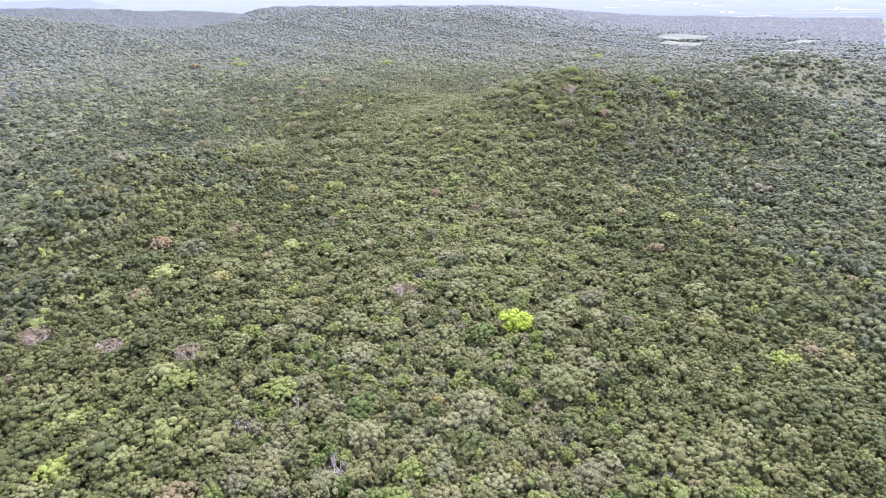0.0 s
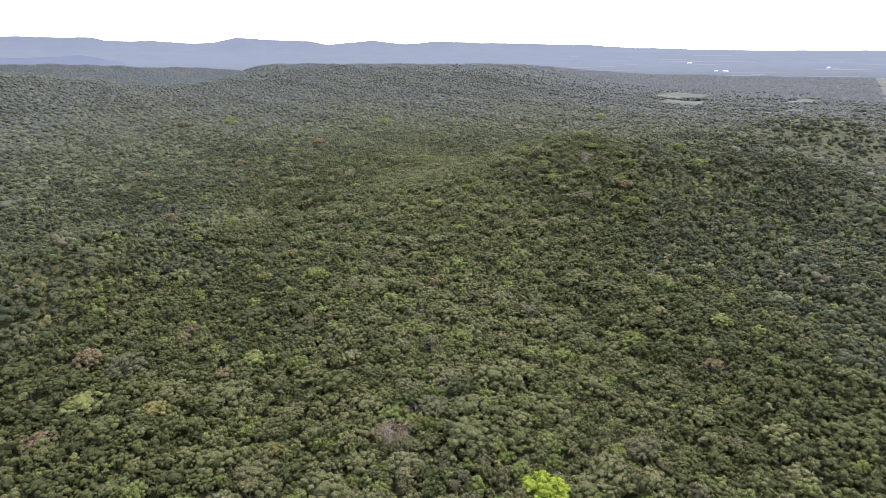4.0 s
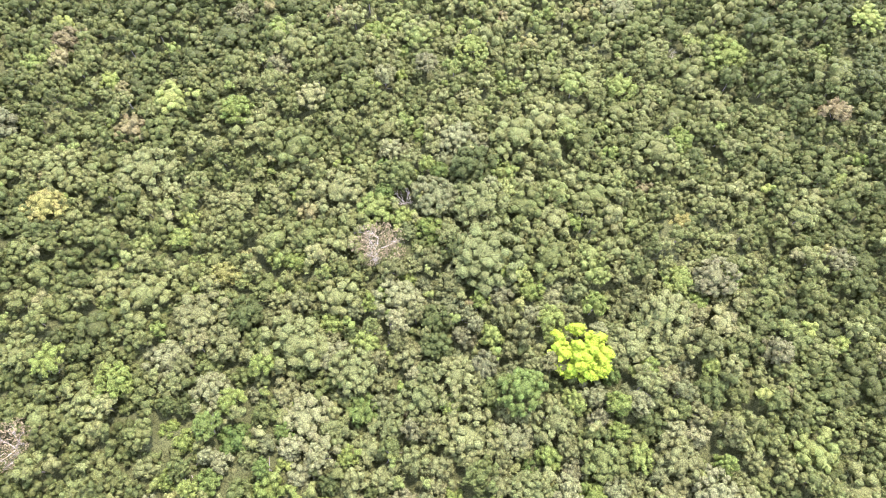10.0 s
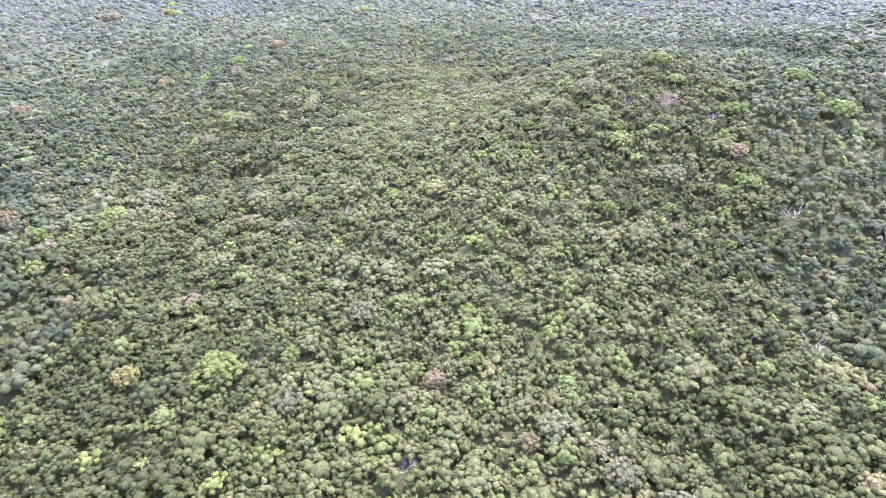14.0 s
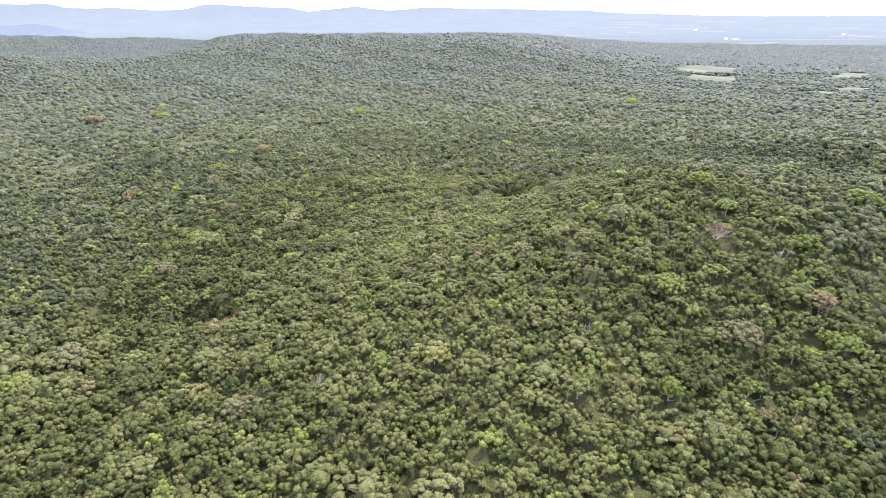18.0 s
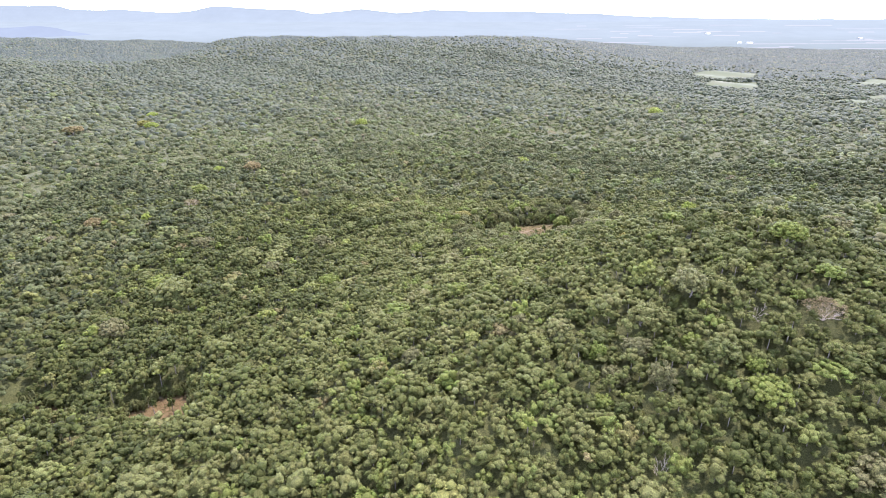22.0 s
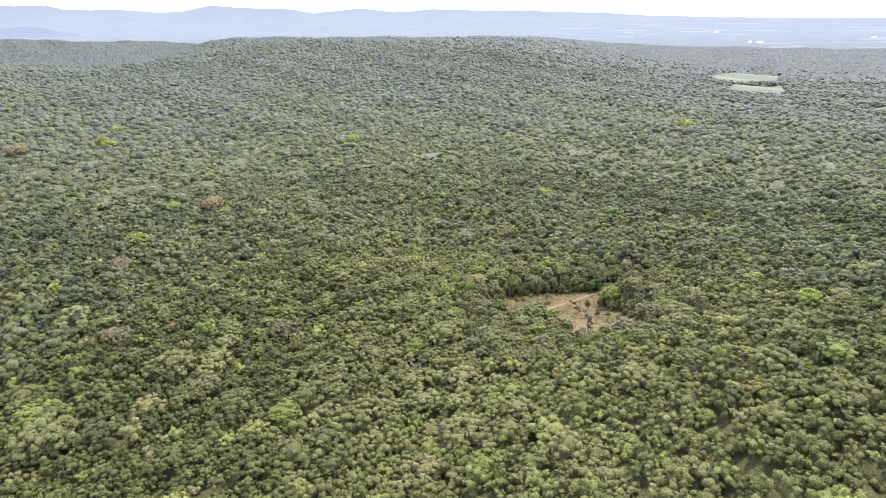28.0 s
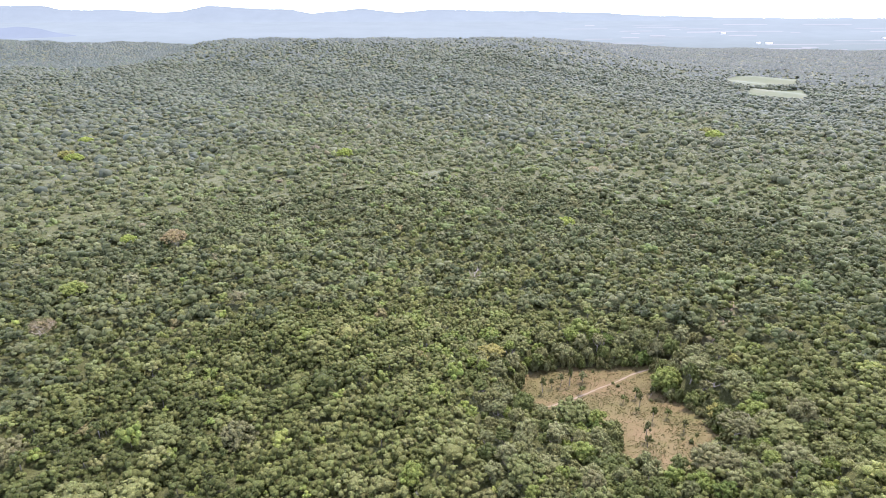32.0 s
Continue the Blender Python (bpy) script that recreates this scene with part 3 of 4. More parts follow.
KINDS = {
    "green": (single_material("green_leaves", (0.056, 0.066, 0.019), (0.075, 0.087, 0.025), (0.095, 0.107, 0.031)), "dark green broadleaf tree in the forest canopy", "green_tree"),
    "olive": (single_material("olive_leaves", (0.092, 0.095, 0.033), (0.110, 0.111, 0.041), (0.130, 0.124, 0.050)), "olive-green broadleaf tree in the forest canopy", "olive_tree"),
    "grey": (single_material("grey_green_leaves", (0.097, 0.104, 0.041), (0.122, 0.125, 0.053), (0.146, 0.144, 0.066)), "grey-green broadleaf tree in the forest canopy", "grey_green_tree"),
    "fresh": (single_material("fresh_leaves", (0.104, 0.127, 0.028), (0.122, 0.144, 0.033), (0.142, 0.162, 0.041)), "light green tree with fresh leaves in the canopy", "fresh_green_tree"),
    "vivid": (single_material("vivid_leaves", (0.204, 0.262, 0.020), (0.213, 0.272, 0.022), (0.224, 0.281, 0.025)), "vivid yellow-green tree in new leaf, brightest of the forest", "yellow_green_tree"),
    "yellow": (single_material("yellow_leaves", (0.146, 0.141, 0.040), (0.173, 0.157, 0.046), (0.199, 0.175, 0.055)), "yellowish tree turning dry in the forest canopy", "yellowing_tree"),
    "pale": (single_material("pale_leaves", (0.128, 0.130, 0.055), (0.148, 0.147, 0.063), (0.166, 0.160, 0.073)), "large pale cream-green domed tree above the canopy", "pale_tree"),
    "dome": (single_material("dull_green_leaves", (0.098, 0.108, 0.037), (0.114, 0.121, 0.042), (0.130, 0.133, 0.049)), "broad dull green tree with a domed crown above the canopy", "domed_tree"),
    "lush": (single_material("deep_green_leaves", (0.070, 0.096, 0.022), (0.082, 0.108, 0.025), (0.092, 0.116, 0.028)), "deep green tree with dense leaves in the canopy", "lush_tree"),
    "beige": (single_material("half_dry_leaves", (0.099, 0.099, 0.045), (0.113, 0.109, 0.049), (0.128, 0.119, 0.054)), "greyish beige half-dry tree in the forest canopy", "half_dry_tree"),
    "tan": (single_material("dry_leaves", (0.122, 0.102, 0.046), (0.144, 0.116, 0.053), (0.166, 0.130, 0.062)), "dry tan-brown tree with withered leaves in the canopy", "dry_tree"),
    "lime": (single_material("lime_leaves", (0.150, 0.180, 0.036), (0.168, 0.198, 0.040), (0.185, 0.215, 0.046)), "bright lime-green tree rising from the distant forest", "lime_green_tree"),
}


def part(name, mesh, parent, label=""):
    ob = new(name, mesh)
    ob.parent = parent
    if label:
        ob["label"] = label
    return ob


TRUNK_MESHES = [mesh_from("trunk", *t, [BARK]) for t in TRUNKS]
FIRST = {}


def crown_mesh(kind, big, k):
    key = (kind, big, k)
    if key not in FIRST:
        FIRST[key] = mesh_from("crown", *(BIG_CROWNS if big else NEAR_CROWNS)[k], [KINDS[kind][0]])
    return FIRST[key]


def plant(kind, x, y, rad, r, lift=0.0, group="forest trees", tall=1.0):
    """A leafy tree: its crown rests on the trunk, whose foot is on the ground."""
    z0 = float(ground_z(x, y))
    top = ROOM + (rad - 2.6) * 0.55 + max(-2.0, min(2.2, r.gauss(0, 1.15))) + lift
    deep = rad * tall * (r.uniform(0.75, 0.95) if rad > 4.0 else r.uniform(0.85, 1.25))
    mid = max(top - 0.55 * deep, deep * 0.8)
    tree = tagged(new(KINDS[kind][2]), KINDS[kind][1], "tree", group)
    tree.empty_display_size = 1.0
    tree.location, tree.rotation_euler = (x, y, z0), (0, 0, r.uniform(0, 6.283))
    t = part("trunk", r.choice(TRUNK_MESHES), tree)
    t.scale = (mid * 1.2, mid * 1.2, mid + 0.25 * deep)
    big = rad > 4.0
    c = part("crown", crown_mesh(kind, big, r.randrange(len(BIG_CROWNS if big else NEAR_CROWNS))), tree)
    c.location, c.scale = (0, 0, mid), (rad * r.uniform(1.05, 1.35), rad * r.uniform(1.0, 1.2), deep)
    return tree


BARE_MESHES = [(mesh_from("trunk", *t, [PALE_BARK]), [mesh_from("limb", *b, [PALE_BARK]) for b in limbs]) for t, limbs in BARES]
pick = random.Random(21)


def thin_crown(seed):
    r = np.random.default_rng(seed)
    return sprays(r, *lobes_of(r, 22, 0.8, 0.72, 0.22), 1500, 0.05)


TUFTS = [mesh_from("crown", *thin_crown(310 + k), [WITHERED]) for k in range(3)]
for kind, places in (("vivid", VIVID), ("fresh", FRESH), ("lime", FRESH_FAR), ("yellow", YELLOW), ("pale", PALE), ("dome", DOME), ("lush", LUSH), ("beige", BEIGE), ("tan", TAN)):
    for x, y, rad in places:
        plant(kind, x, y, rad, pick, 0.8 if y < 700 else 2.2, "standout trees")
for x, y, rad in BARE:
    tree = tagged(new("bare_tree"), "leafless tree with pale grey bare branches standing in the canopy", "tree", "bare trees")
    tree.empty_display_size = 1.0
    tree.location, tree.rotation_euler = (x, y, float(ground_z(x, y))), (0, 0, pick.uniform(0, 6.283))
    high = ROOM + 1.5 + rad * 0.35
    tr, br = pick.choice(BARE_MESHES[:3] if y < 260 else BARE_MESHES[3:])
    for name, me in (("trunk", tr), *(("limb", b) for b in br)):
        part(name, me, tree).scale = (rad * 2.0, rad * 2.0, high)
    if rad > 5.0:
        tuft = part("crown", pick.choice(TUFTS), tree, "thin crown of withered beige leaves")
        tuft.location, tuft.scale = (0, 0, high * 0.72), (rad, rad, rad * 0.6)

# the trees that the flight looks straight down on, and those round the clearing, stand singly
wx, wy, wr = WOOD.T
CORE = (((np.abs(wx) < 58) & (wy > 88) & (wy < 196)) | ((np.abs(wx) < 14) & (wy > 86) & (wy < 240)) | ((wx > 12) & (wx < 100) & (wy > 570) & (wy < 668))) & (wr > 1.95)
DARK_MIX = ["green"] * 9 + ["lush"] * 3 + ["olive"] * 8 + ["grey"] * 4 + ["dome"] * 3 + ["fresh"] * 2 + ["beige"]
LIGHT_MIX = ["grey"] * 8 + ["dome"] * 8 + ["fresh"] * 6 + ["olive"] * 6 + ["pale"] * 4 + ["green"] * 3 + ["beige"] * 2 + ["yellow"]


def near_edge(x, y):
    """Whether open ground begins within a few metres: there the crowns hang low."""
    w = np.arange(8) * math.pi / 4
    return bool(open_ground(x + 4.0 * np.cos(w), y + 4.0 * np.sin(w)).any())


for x, y, rad in WOOD[CORE].tolist():
    low = y > 560 and near_edge(x, y)
    light = 0.15 + 0.7 * float(np.exp(-((x - 25) / 45) ** 2)) * (y < 400) + 0.45 * (y > 560)  # paler crest and clearing trees; darker picks paint shade and vignetting at the sides
    plant(pick.choice(LIGHT_MIX if pick.random() < light else DARK_MIX), x, y, rad, pick, -3.0 if low else 0.0, tall=1.3 if low else 1.0)

# ---- the joined rest of the forest ----


def bake(name, shapes, x, y, wide, deep, mid, r, material, label, stems=True, variety=1.0):
    """Many trees in one mesh, each from one of shapes, turned and scaled, with its species number."""
    sp = 0.45 + (species_at(r, x, y) - 0.45) * variety
    which, turn = r.integers(0, len(shapes), len(x)), r.uniform(0, 2 * math.pi, len(x))
    z = ground_z(x, y)
    for w in np.arange(8) * math.pi / 4:  # lower trees along the edge of open ground
        mid = np.where(open_ground(x + 4.5 * math.cos(w), y + 4.5 * math.sin(w)), np.maximum(0.8 * mid, 3.0), mid)
    verts, tris, spec, mats, n = [], [], [], [], 0
    for k, (v, f) in enumerate(shapes):
        s = np.nonzero(which == k)[0]
        if not len(s):
            continue
        c, d = np.cos(turn[s])[:, None], np.sin(turn[s])[:, None]
        px = (v[None, :, 0] * c - v[None, :, 1] * d) * wide[s, None] + x[s, None]
        py = (v[None, :, 0] * d + v[None, :, 1] * c) * wide[s, None] + y[s, None]
        pz = v[None, :, 2] * deep[s, None] + (z + mid)[s, None]
        verts.append(np.stack([px, py, pz], 2).reshape(-1, 3))
        tris.append((f[None] + (np.arange(len(s)) * len(v))[:, None, None] + n).reshape(-1, 3))
        spec.append(np.repeat(sp[s], len(v)))
        mats.append(np.zeros(len(s) * len(f), np.int32))
        n += len(s) * len(v)
    if stems:
        v, f = tube([(0, 0, -0.1), (0.02, 0, 1.0)], (0.02, 0.013), 3)
        high = mid[:, None]
        px, py = v[None, :, 0] * high + x[:, None], v[None, :, 1] * high + y[:, None]
        verts.append(np.stack([px, py, v[None, :, 2] * high + z[:, None]], 2).reshape(-1, 3))
        tris.append((f[None] + (np.arange(len(x)) * len(v))[:, None, None] + n).reshape(-1, 3))
        spec.append(np.zeros(len(x) * len(v))), mats.append(np.ones(len(x) * len(f), np.int32))
    me = mesh_from(name, np.concatenate(verts), np.concatenate(tris), [material, BARK], np.concatenate(mats), np.concatenate(spec))
    return tagged(new(name, me), label, "forest", kind="stuff")


def sizes(r, rad, depth=1.0):
    deep = rad * r.uniform(0.85, 1.3, len(rad)) * depth
    top = ROOM + (rad - 2.6) * 0.6 + r.normal(size=len(rad)).clip(-2, 2.2) * 1.15
    return rad * r.uniform(1.1, 1.3, len(rad)), deep, np.maximum(top - 0.55 * deep, deep * 0.8)


r1 = np.random.default_rng(41)
REST = WOOD[~CORE]
e = away(REST[:, 0], REST[:, 1])
SHAPES_CLOSE = [crown(400 + k, 14 + k % 4, 130, (0.14, 0.125, 0.15, 0.135)[k % 4], "plain", FLATS[k % 4], SPREADS[k % 4], 0.215, 0.22) for k in range(14)]
SHAPES_NEAR = [crown(200 + k, 8 + k % 3, 42, (0.175, 0.155, 0.195, 0.165)[k % 4], "plain", FLATS[k % 4], SPREADS[k % 4], 0.255, 0.22) for k in range(14)]
SHAPES_LARGE = [crown(300 + k, 26 + k, 170, 0.1, "plain", (0.75, 0.9, 0.65)[k % 3], (0.82, 0.76, 0.86)[k % 3], 0.175, 0.22) for k in range(7)]
SHAPES_MID = [crown(220 + k, 3, 12, (0.23, 0.21, 0.25)[k % 3], "plain", FLATS[k % 4], 0.58, 0.36, 0.28) for k in range(12)]
SHAPES_SLOPE = [crown(500 + k, 2, 8, 0.24, "plain", FLATS[k % 4], 0.56, 0.4, 0.28) for k in range(12)]
SHAPES_FAR = [crown(240 + k, 1, 7, 0.26, "tent", (0.8, 0.95, 0.65)[k % 3], 0.5, 0.5, 0.2, True) for k in range(12)]
SHAPES_LAST = [crown(260 + k, 0, 0, 0.4, "plain", 0.8, 0.5, 0.55, 0.22, True) for k in range(12)]
SHAPES_EDGE = [crown(280 + k, 0, 0, 0.4, "tent", 0.8, 0.6, 0.58, 0.2, True) for k in range(10)]
for near, shapes, name in ((True, SHAPES_NEAR, "woodland"), (False, SHAPES_MID, "hillside_woodland")):
    some = REST[(near | (REST[:, 2] > 1.6)) & ((e < np.where(REST[:, 1] > 380, 140, np.where(REST[:, 1] < 320, 150, 110))) == near)]
    if near:
        small = some[some[:, 2] < 1.95]
        some = some[some[:, 2] >= 1.95]
        bake("young_woodland", SHAPES_MID, small[:, 0], small[:, 1], *sizes(r1, small[:, 2]), r1, LEAVES, "young green trees filling the gaps between larger crowns", False)
        close = (np.abs(some[:, 0]) < 112) & (some[:, 1] < 270) & (some[:, 2] <= 3.5)
        bake("close_woodland", SHAPES_CLOSE, some[close, 0], some[close, 1], *sizes(r1, some[close, 2]), r1, LEAVES, "dense mixed green broadleaf trees")
        some = some[~close]
        large = some[some[:, 2] > 3.5]
        some = some[some[:, 2] <= 3.5]
        bake("tall_woodland", SHAPES_LARGE, large[:, 0], large[:, 1], *sizes(r1, large[:, 2], 0.75), r1, LEAVES, "taller broad crowns rising from the mixed green forest")
    if not near:
        wide = some[some[:, 2] > 2.9]
        some = some[some[:, 2] <= 2.9]
        bake("broad_woodland", SHAPES_NEAR, wide[:, 0], wide[:, 1], *sizes(r1, wide[:, 2], 0.85), r1, SLIGHT_HAZE_LEAVES, "broad crowns of taller trees on the slopes", False)
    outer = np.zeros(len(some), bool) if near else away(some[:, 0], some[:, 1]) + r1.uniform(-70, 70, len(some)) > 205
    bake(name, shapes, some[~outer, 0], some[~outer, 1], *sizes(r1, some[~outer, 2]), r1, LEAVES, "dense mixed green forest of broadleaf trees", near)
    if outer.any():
        bake("upland_woodland", shapes, some[outer, 0], some[outer, 1], *sizes(r1, some[outer, 2]), r1, SLIGHT_HAZE_LEAVES, "mixed green forest on the slopes", False)


def scatter(r, y0, y1, gap, keep):
    """Tree places on a shaken grid, within the land in view."""
    gx, gy = np.meshgrid(np.arange(-2700, 2700, gap), np.arange(y0, y1, gap * 0.9))
    gx = gx + np.where((np.arange(gx.shape[0]) % 2)[:, None] == 0, gap / 2, 0) + r.uniform(-0.42, 0.42, gx.shape) * gap
    gy = gy + r.uniform(-0.42, 0.42, gx.shape) * gap
    x, y = gx.ravel(), gy.ravel()
    ok = (np.abs(x) < 0.72 * y + 48) & keep(x, y)
    for px, py, rad in FRESH_FAR + YELLOW + TAN + BEIGE + BARE:
        ok &= (x - px) ** 2 + (y - py) ** 2 > (rad * 0.9 + 2.0) ** 2
    ok &= ~open_ground(x, y)
    return x[ok], y[ok]


def wobble(x, y):
    """An uneven border that blends one stand's haze tint into the next."""
    return 90 * np.sin(x / 61 + y / 173) + np.random.default_rng(len(x)).uniform(-260, 260, len(x))


def range_of_size(r, n, low, high):
    return low + (high - low) * r.beta(1.3, 2.6, n)


# low growth along the edges of the fields, hiding the gap under the raised sheets
ring = np.array([(x0 + (x1 - x0) * k + r1.uniform(-5, 5), y0 + (y1 - y0) * k + r1.uniform(-5, 5)) for loop in FIELDS
                 for (x0, y0), (x1, y1) in zip(loop, loop[1:] + loop[:1]) for k in np.arange(0, 1, 3.0 / math.hypot(x1 - x0, y1 - y0))])
n = len(ring)
bake("field_hedge", SHAPES_FAR, ring[:, 0], ring[:, 1], r1.uniform(2.5, 4.0, n), r1.uniform(2.6, 3.6, n), r1.uniform(2.6, 4.4, n), r1, MID_HAZE_LEAVES,
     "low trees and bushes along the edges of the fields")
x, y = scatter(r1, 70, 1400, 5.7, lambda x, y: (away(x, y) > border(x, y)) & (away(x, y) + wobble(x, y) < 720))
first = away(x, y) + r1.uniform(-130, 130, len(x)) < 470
for half, stuff, name in ((first, SLIGHT_HAZE_LEAVES, "slope_woodland"), (~first, MID_HAZE_LEAVES, "far_woodland")):
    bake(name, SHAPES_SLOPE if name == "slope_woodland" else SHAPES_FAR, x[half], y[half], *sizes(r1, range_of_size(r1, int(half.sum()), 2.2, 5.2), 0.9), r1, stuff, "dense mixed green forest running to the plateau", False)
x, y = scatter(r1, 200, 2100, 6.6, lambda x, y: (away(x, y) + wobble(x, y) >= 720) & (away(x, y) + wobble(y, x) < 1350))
# leaf tones drawn closer together here, also standing in for haze
bake("plateau_woodland", SHAPES_LAST, x, y, *sizes(r1, range_of_size(r1, len(x), 2.6, 6.0), 0.85), r1, FAR_HAZE_LEAVES, "dense forest on the plateau", False, 0.8)
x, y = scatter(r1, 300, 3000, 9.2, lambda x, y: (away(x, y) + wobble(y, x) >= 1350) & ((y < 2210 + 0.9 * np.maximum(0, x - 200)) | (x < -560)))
bake("distant_woodland", SHAPES_EDGE, x, y, *sizes(r1, range_of_size(r1, len(x), 3.4, 7.6), 0.7), r1, RIM_HAZE_LEAVES, "distant grey-green forest along the plateau's rim", False, 1.0)

# the shrub layer that closes the gaps between the crowns


def shrub_layer(name, xs, ys, keep, height, seed):
    """A bushy, uneven layer of low leaves over the forest floor."""
    r = np.random.default_rng(seed)
    gx, gy = np.meshgrid(xs, ys)
    gap = xs[1] - xs[0]
    gx, gy = gx + r.uniform(-0.35, 0.35, gx.shape) * gap, gy + r.uniform(-0.35, 0.35, gx.shape) * gap
    gap = min(gap, 2.6)
    for w in np.arange(8) * math.pi / 4:  # down to the ground beside open land
        for far, low in ((13.0, 5.6), (9.0, 4.0), (5.0, 2.0)):
            height = np.minimum(height, np.where(open_ground(gx + far * math.cos(w), gy + far * math.sin(w)), low, height))
    z = ground_z(gx, gy) + height + r.uniform(-0.5, 0.5, gx.shape) * gap
    m, n = gx.shape
    i = np.arange(m * n).reshape(m, n)
    q = np.stack([i[:-1, :-1].ravel(), i[:-1, 1:].ravel(), i[1:, 1:].ravel(), i[1:, :-1].ravel()], 1)
    fx, fy = gx.ravel(), gy.ravel()
    q = q[keep(fx[q], fy[q]).all(1) & ~open_ground(fx[q], fy[q]).any(1)]
    used, tris = np.unique(np.concatenate([q[:, [0, 1, 2]], q[:, [0, 2, 3]]]), return_inverse=True)
    me = mesh_from(name, np.stack([fx, fy, z.ravel()], 1)[used], tris.reshape(-1, 3), [SHRUBS])
    return tagged(new(name, me), "low dark green bushes and saplings under the canopy", "undergrowth", kind="stuff")


shrub_layer("undergrowth", np.arange(-350, 350, 3.1), np.arange(56, 920, 3.1), lambda x, y: (away(x, y) < 350) & (np.abs(x) < 0.75 * y + 66), 5.9, 51)
shrub_layer("far_undergrowth", np.arange(-2700, 2700, 14.0), np.arange(150, 3000, 14.0), lambda x, y: (away(x, y) > 300) & (np.abs(x) < 0.75 * y + 66), 8.0, 52)

# ---- the hazy distance ----


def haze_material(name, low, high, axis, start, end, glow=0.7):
    """A far backdrop with haze painted in as glow, fading from one hazy tone to another along an axis."""
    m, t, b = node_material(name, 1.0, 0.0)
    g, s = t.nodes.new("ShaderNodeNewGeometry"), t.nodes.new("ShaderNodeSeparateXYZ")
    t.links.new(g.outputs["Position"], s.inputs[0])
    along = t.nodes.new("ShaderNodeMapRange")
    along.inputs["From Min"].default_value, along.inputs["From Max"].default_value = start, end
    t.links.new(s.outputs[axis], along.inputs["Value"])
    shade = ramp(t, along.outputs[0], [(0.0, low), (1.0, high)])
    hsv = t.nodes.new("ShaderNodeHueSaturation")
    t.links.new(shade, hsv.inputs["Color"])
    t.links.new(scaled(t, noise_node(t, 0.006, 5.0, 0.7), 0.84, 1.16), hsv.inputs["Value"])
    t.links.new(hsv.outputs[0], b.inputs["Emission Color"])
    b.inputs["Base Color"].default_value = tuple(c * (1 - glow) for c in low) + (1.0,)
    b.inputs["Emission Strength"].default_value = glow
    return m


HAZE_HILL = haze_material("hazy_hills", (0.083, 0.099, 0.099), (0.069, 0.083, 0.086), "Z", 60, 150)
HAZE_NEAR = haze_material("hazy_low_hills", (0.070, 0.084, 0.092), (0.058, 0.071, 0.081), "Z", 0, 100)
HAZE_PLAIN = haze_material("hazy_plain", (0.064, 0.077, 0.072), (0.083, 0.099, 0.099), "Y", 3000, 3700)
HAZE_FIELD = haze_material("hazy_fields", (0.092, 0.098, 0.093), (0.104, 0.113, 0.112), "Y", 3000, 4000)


def plain_z(x, y):
    return -38 + 112 * step_at(np.asarray(y, float) + 0 * np.asarray(x), 2700, 4900) * 1.15


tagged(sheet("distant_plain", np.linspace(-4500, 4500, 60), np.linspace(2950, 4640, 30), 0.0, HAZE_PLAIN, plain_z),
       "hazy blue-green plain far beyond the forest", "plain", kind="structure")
r2 = random.Random(9)
for k in range(90):
    yy = r2.uniform(3050, 4300)
    xx, half, deep = r2.uniform(0.02, 0.85) * yy, r2.uniform(25, 190), r2.uniform(8, 26)
    if xx < 0.22 * yy:
        continue
    loop = [(xx - half, yy - deep), (xx + half * 0.8, yy - deep * 0.8), (xx + half, yy + deep), (xx - half * 0.7, yy + deep * 0.9)]
    fv = np.array([(a, b, float(plain_z(a, b)) + 1.5) for a, b in loop])
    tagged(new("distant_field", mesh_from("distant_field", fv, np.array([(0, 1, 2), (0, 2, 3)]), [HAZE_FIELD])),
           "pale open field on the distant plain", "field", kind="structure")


FARM_WALL = rough_material("pale_render", [(0.2, (0.40, 0.39, 0.38)), (0.8, (0.52, 0.51, 0.49))], 0.2)
FARM_ROOF = rough_material("pale_sheet_roof", [(0.2, (0.38, 0.37, 0.37)), (0.8, (0.5, 0.49, 0.48))], 0.2)


def farm_building(x, y, long, deep, high):
    """A far, low building: four walls and a gabled roof."""
    z = float(plain_z(x, y)) + 1.0
    house = tagged(new("farm_building"), "white farm building with a pale gabled roof on the distant plain", "building", "farm buildings")
    house.location = (x, y, z)
    l, d = long / 2, deep / 2
    v = np.array([(a, b, c) for c in (-2.0, high) for a, b in ((-l, -d), (l, -d), (l, d), (-l, d))] + [(-l, 0, high * 1.5), (l, 0, high * 1.5)])
    q = [(0, 1, 5), (0, 5, 4), (1, 2, 6), (1, 6, 5), (2, 3, 7), (2, 7, 6), (3, 0, 4), (3, 4, 7), (4, 7, 8), (5, 9, 6)]
    part("wall", mesh_from("wall", v, np.array(q), [FARM_WALL]), house)
    e, h = l * 1.04, high * 0.96
    s = np.array([(-e, -d * 1.15, h), (e, -d * 1.15, h), (e, 0, high * 1.55), (-e, 0, high * 1.55), (-e, d * 1.15, h), (e, d * 1.15, h)])
    s = np.concatenate([s, s + (0, 0, 0.4)])
    top = [(0, 1, 2), (0, 2, 3), (3, 2, 5), (3, 5, 4)]
    part("roof", mesh_from("roof", s, np.array(top + [tuple(i + 6 for i in t) for t in top]), [FARM_ROOF]), house)


for x, y, long in ((1605, 3300, 30), (1560, 3310, 16), (1575, 3700, 24), (2290, 3480, 20)):
    farm_building(x, y, long, 10, 4.5)


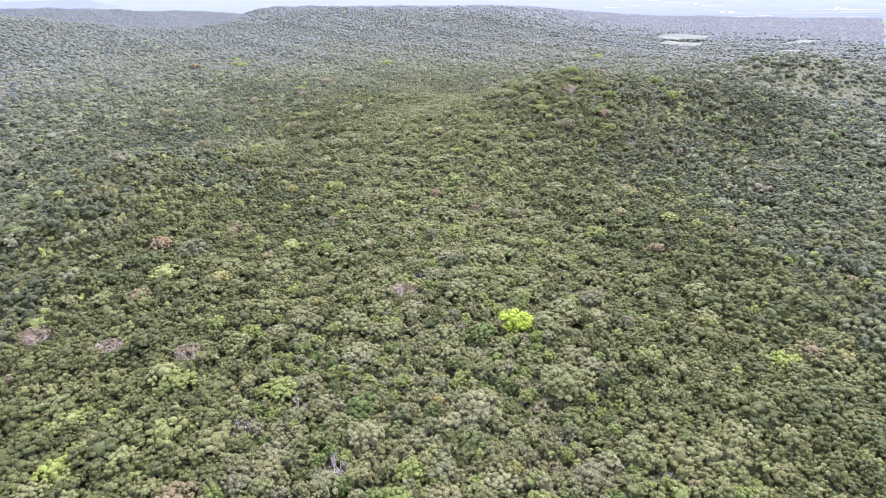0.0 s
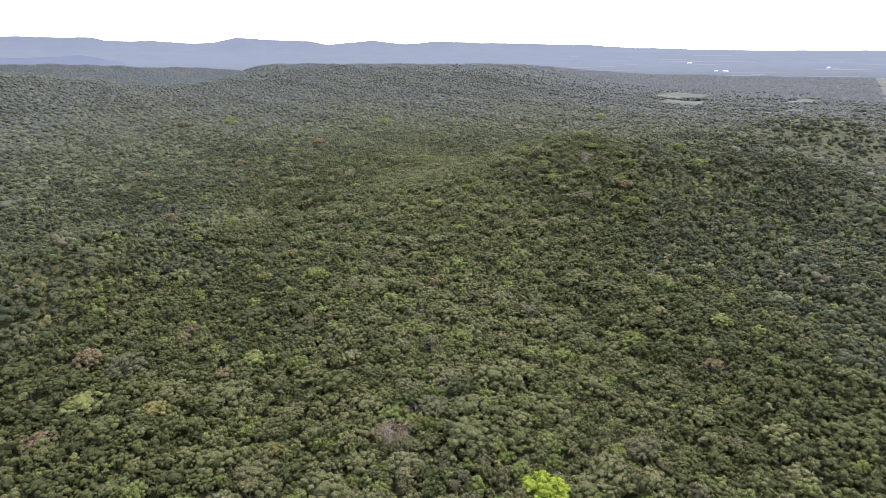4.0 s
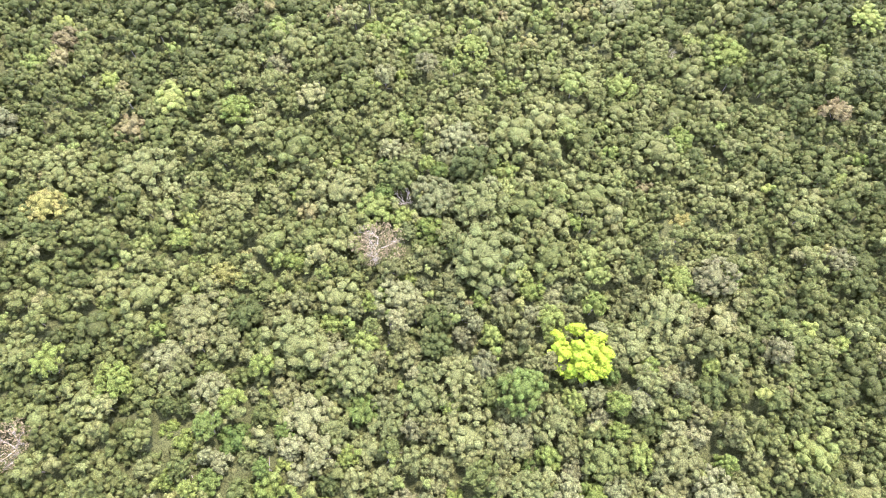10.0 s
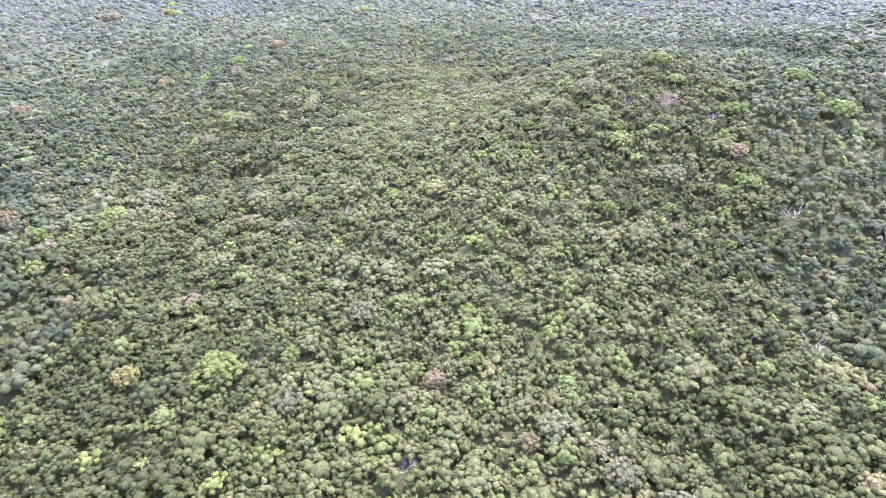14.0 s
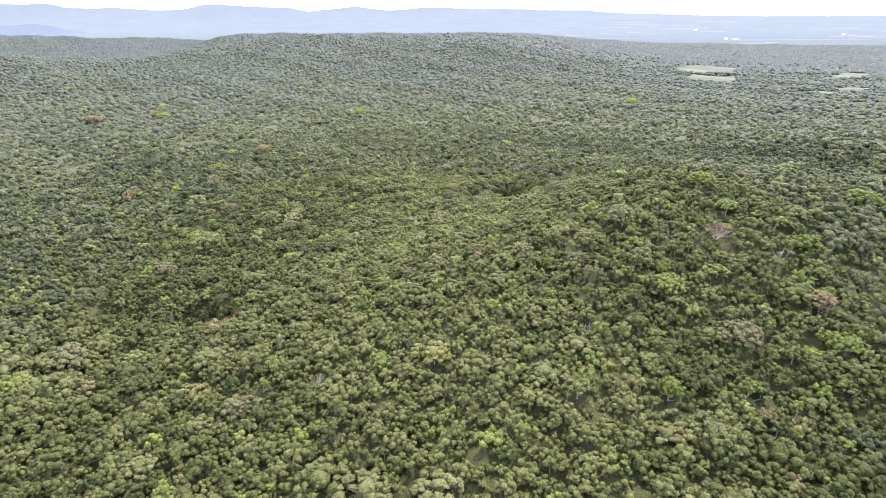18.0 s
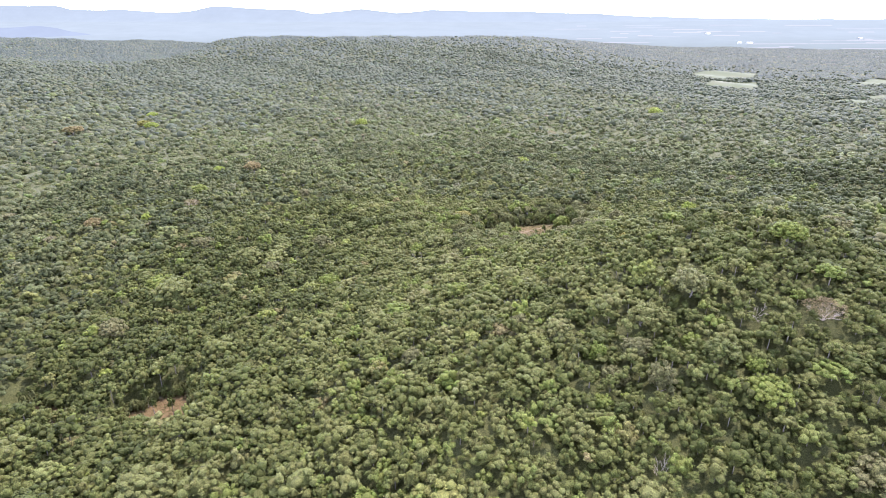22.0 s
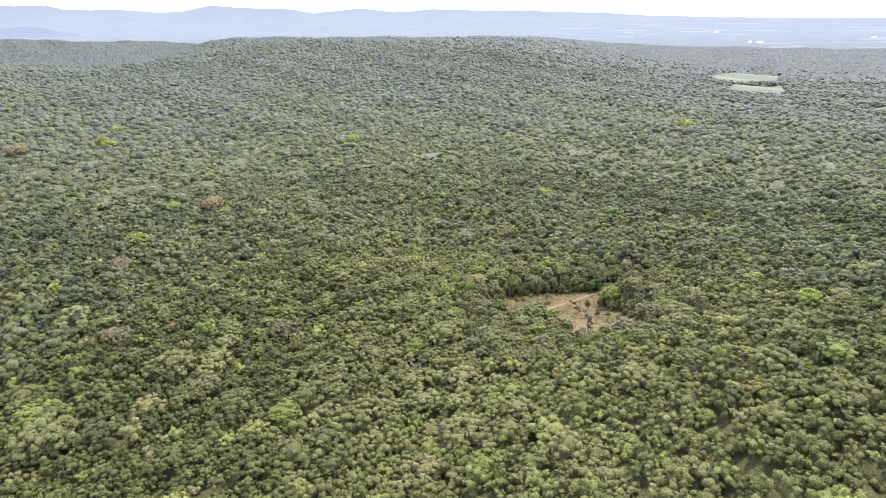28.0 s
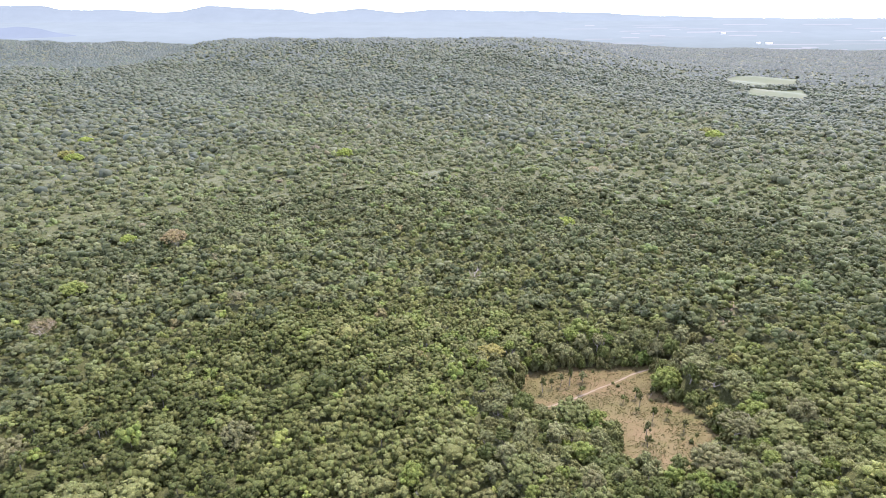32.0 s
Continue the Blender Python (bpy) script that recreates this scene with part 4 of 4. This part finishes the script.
def hill_range(name, y, profile, base, material, thick, wave, label):
    """A long range of hills: a ridge line with slopes to both sides."""
    px, pz = np.array(profile).T
    x = np.arange(px[0], px[-1], 30.0)
    top = np.interp(x, px, pz) + wave * (np.sin(x / 83) + 0.6 * np.sin(x / 37 + 1) + 0.5 * np.sin(x / 171 + 2))
    rows = [(-thick, np.full_like(x, base)), (-thick * 0.45, base + (top - base) * 0.55 + wave * 2 * np.sin(x / 61)), (0.0, top), (thick * 0.3, np.full_like(x, base))]
    verts = np.concatenate([np.stack([x, np.full_like(x, y + off), z], 1) for off, z in rows])
    n = len(x)
    i = np.arange(n - 1)
    tris = np.concatenate([np.concatenate([np.stack([i + k * n, i + 1 + k * n, i + 1 + (k + 1) * n], 1), np.stack([i + k * n, i + 1 + (k + 1) * n, i + (k + 1) * n], 1)])
                           for k in range(len(rows) - 1)])
    return tagged(new(name, mesh_from(name, verts, tris, [material])), label, "hills", kind="structure")


HILL_LINE = [(-4600, 184), (-2970, 178), (-2460, 172), (-2360, 148), (-2030, 149), (-1810, 135), (-1590, 139), (-1440, 170), (-1310, 167), (-1140, 157), (-880, 147), (-750, 126), (-620, 140), (-430, 154), (-200, 130), (50, 148), (410, 141), (800, 135), (1190, 124), (1580, 107), (2180, 93), (3550, 90), (4600, 90)]
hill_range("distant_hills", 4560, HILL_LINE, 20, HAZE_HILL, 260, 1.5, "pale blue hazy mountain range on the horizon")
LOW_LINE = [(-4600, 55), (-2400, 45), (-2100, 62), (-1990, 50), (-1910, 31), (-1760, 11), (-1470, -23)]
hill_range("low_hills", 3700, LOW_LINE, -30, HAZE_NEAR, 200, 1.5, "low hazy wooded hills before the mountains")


# ---- the clearing: saplings, bushes and dry grass ----
SAPLINGS = [(68.0, 633.5), (72.9, 633.1), (63.3, 631.4), (45.8, 645.1), (42.3, 644.1), (48.9, 645.6), (53.9, 647.1), (51.5, 639.4), (66.5, 626.3),
            (68.1, 618.8), (72.7, 619.4), (60.7, 603.8), (61.9, 608.3), (38.7, 641.6), (73.9, 610.5), (-91, 480), (-84, 478), (-95, 484)]
SAPLING_CROWNS = [mesh_from("crown", *crown(330 + k, 9, 130, 0.17, "plain", 1.0, 0.66, 0.24), [KINDS[kind][0]]) for k, kind in enumerate(("green", "olive", "grey", "green"))]
for k, (x, y) in enumerate(SAPLINGS):
    high, rad = pick.uniform(3.2, 7.6), pick.uniform(0.9, 1.7)
    tree = tagged(new("sapling"), "slender green sapling standing alone on the bare clearing", "tree", "saplings in the clearing")
    tree.empty_display_size = 0.5
    tree.location, tree.rotation_euler = (x, y, float(ground_z(x, y)) + 0.2), (0, 0, pick.uniform(0, 6.28))
    part("trunk", pick.choice(TRUNK_MESHES), tree).scale = (high * 0.8, high * 0.8, high * 0.95)
    top = part("crown", pick.choice(SAPLING_CROWNS), tree)
    top.location, top.scale = (pick.uniform(-0.2, 0.2), pick.uniform(-0.2, 0.2), high * 0.72), (rad, rad * pick.uniform(0.7, 1.1), high * pick.uniform(0.3, 0.42))

BUSHES = [mesh_from("bush", *crown(340 + k, 14, 200, 0.13, "plain", 0.7, 0.7, 0.24), [KINDS[kind][0]]) for k, kind in enumerate(("green", "olive", "grey", "olive", "dome"))]


def edge_points(loop, gap, r):
    """Places along the border of open ground, a little to either side."""
    out = []
    for (x0, y0), (x1, y1) in zip(loop, loop[1:] + loop[:1]):
        n = max(1, int(math.hypot(x1 - x0, y1 - y0) / gap))
        out += [(x0 + (x1 - x0) * (k + r.random()) / n + r.uniform(-1.6, 1.6), y0 + (y1 - y0) * (k + r.random()) / n + r.uniform(-1.6, 1.6)) for k in range(n)]
    return out


for loop in (CLEARING, SMALL_CLEARING, WESTERN_CLEARING):
    for x, y in edge_points(loop, 1.15, pick):
        rad, high = pick.uniform(1.0, 2.3), pick.uniform(1.1, 3.2) * (1.5 if y > np.mean([p[1] for p in loop]) else 1.0)
        bush = tagged(new("bush", pick.choice(BUSHES)), "leafy green bush at the edge of the clearing", "bush", "bushes round the clearing")
        bush.location = (x, y, float(ground_z(x, y)) + high * 0.6)
        bush.scale, bush.rotation_euler = (rad, rad * pick.uniform(0.85, 1.15), high), (0, 0, pick.uniform(0, 6.28))
for k in range(44):
    x, y = pick.uniform(24, 86), pick.uniform(580, 660)
    if inside(np.array([x]), np.array([y]), CLEARING)[0]:
        rad = pick.uniform(0.35, 0.9)
        bush = tagged(new("shrub", pick.choice(BUSHES)), "small scrubby shrub on the dry soil", "bush", "shrubs in the clearing")
        bush.location = (x, y, float(ground_z(x, y)) + 0.15 + rad * 0.5)
        bush.scale, bush.rotation_euler = (rad, rad, rad * pick.uniform(0.9, 1.5)), (0, 0, pick.uniform(0, 6.28))

DRY_GRASS = leaf_material("dry_grass", [(0.0, (0.082, 0.078, 0.024)), (0.5, (0.096, 0.082, 0.028)), (1.0, (0.112, 0.090, 0.034))], "object", 0.1, 0.5)


def grass(loop, count, seed):
    """Tufts of dry grass blades, denser in patches."""
    r = np.random.default_rng(seed)
    lx, ly = np.array(loop).T
    x, y = r.uniform(lx.min(), lx.max(), count * 3), r.uniform(ly.min(), ly.max(), count * 3)
    spots = np.stack([r.uniform(lx.min(), lx.max(), 150), r.uniform(ly.min(), ly.max(), 150)], 1)
    size = r.uniform(0.5, 6.0, 150)
    thick = 0.1 + 0.8 * np.exp(-(((x[:, None] - spots[:, 0]) ** 2 + (y[:, None] - spots[:, 1]) ** 2) / size ** 2).min(1))
    line = np.array(TRACK_LINE, float)
    along = np.concatenate([a + (b - a) * np.linspace(0, 1, 12)[:, None] for a, b in zip(line[:-1], line[1:])])
    clear = ((x[:, None] - along[:, 0]) ** 2 + (y[:, None] - along[:, 1]) ** 2).min(1) > 1.5
    keep = inside(x, y, loop) & clear & (r.random(len(x)) < thick)
    x, y = x[keep][:count], y[keep][:count]
    z = ground_z(x, y) + 0.2
    a, h, w = r.uniform(0, 2 * math.pi, len(x)), r.uniform(0.1, 0.36, len(x)), r.uniform(0.1, 0.36, len(x))
    lean = r.normal(size=(len(x), 2)) * 0.4
    dx, dy = np.cos(a) * w, np.sin(a) * w
    v = np.stack([np.stack([x - dx, y - dy, z], 1), np.stack([x + dx, y + dy, z], 1), np.stack([x + lean[:, 0], y + lean[:, 1], z + h], 1)], 1).reshape(-1, 3)
    me = mesh_from("dry_grass", v, np.arange(len(v)).reshape(-1, 3), [DRY_GRASS])
    return tagged(new("dry_grass", me), "sparse tufts of dry straw-coloured grass on bare soil", "grass", kind="stuff")


grass(CLEARING, 12000, 61)
grass(SMALL_CLEARING, 2000, 62)
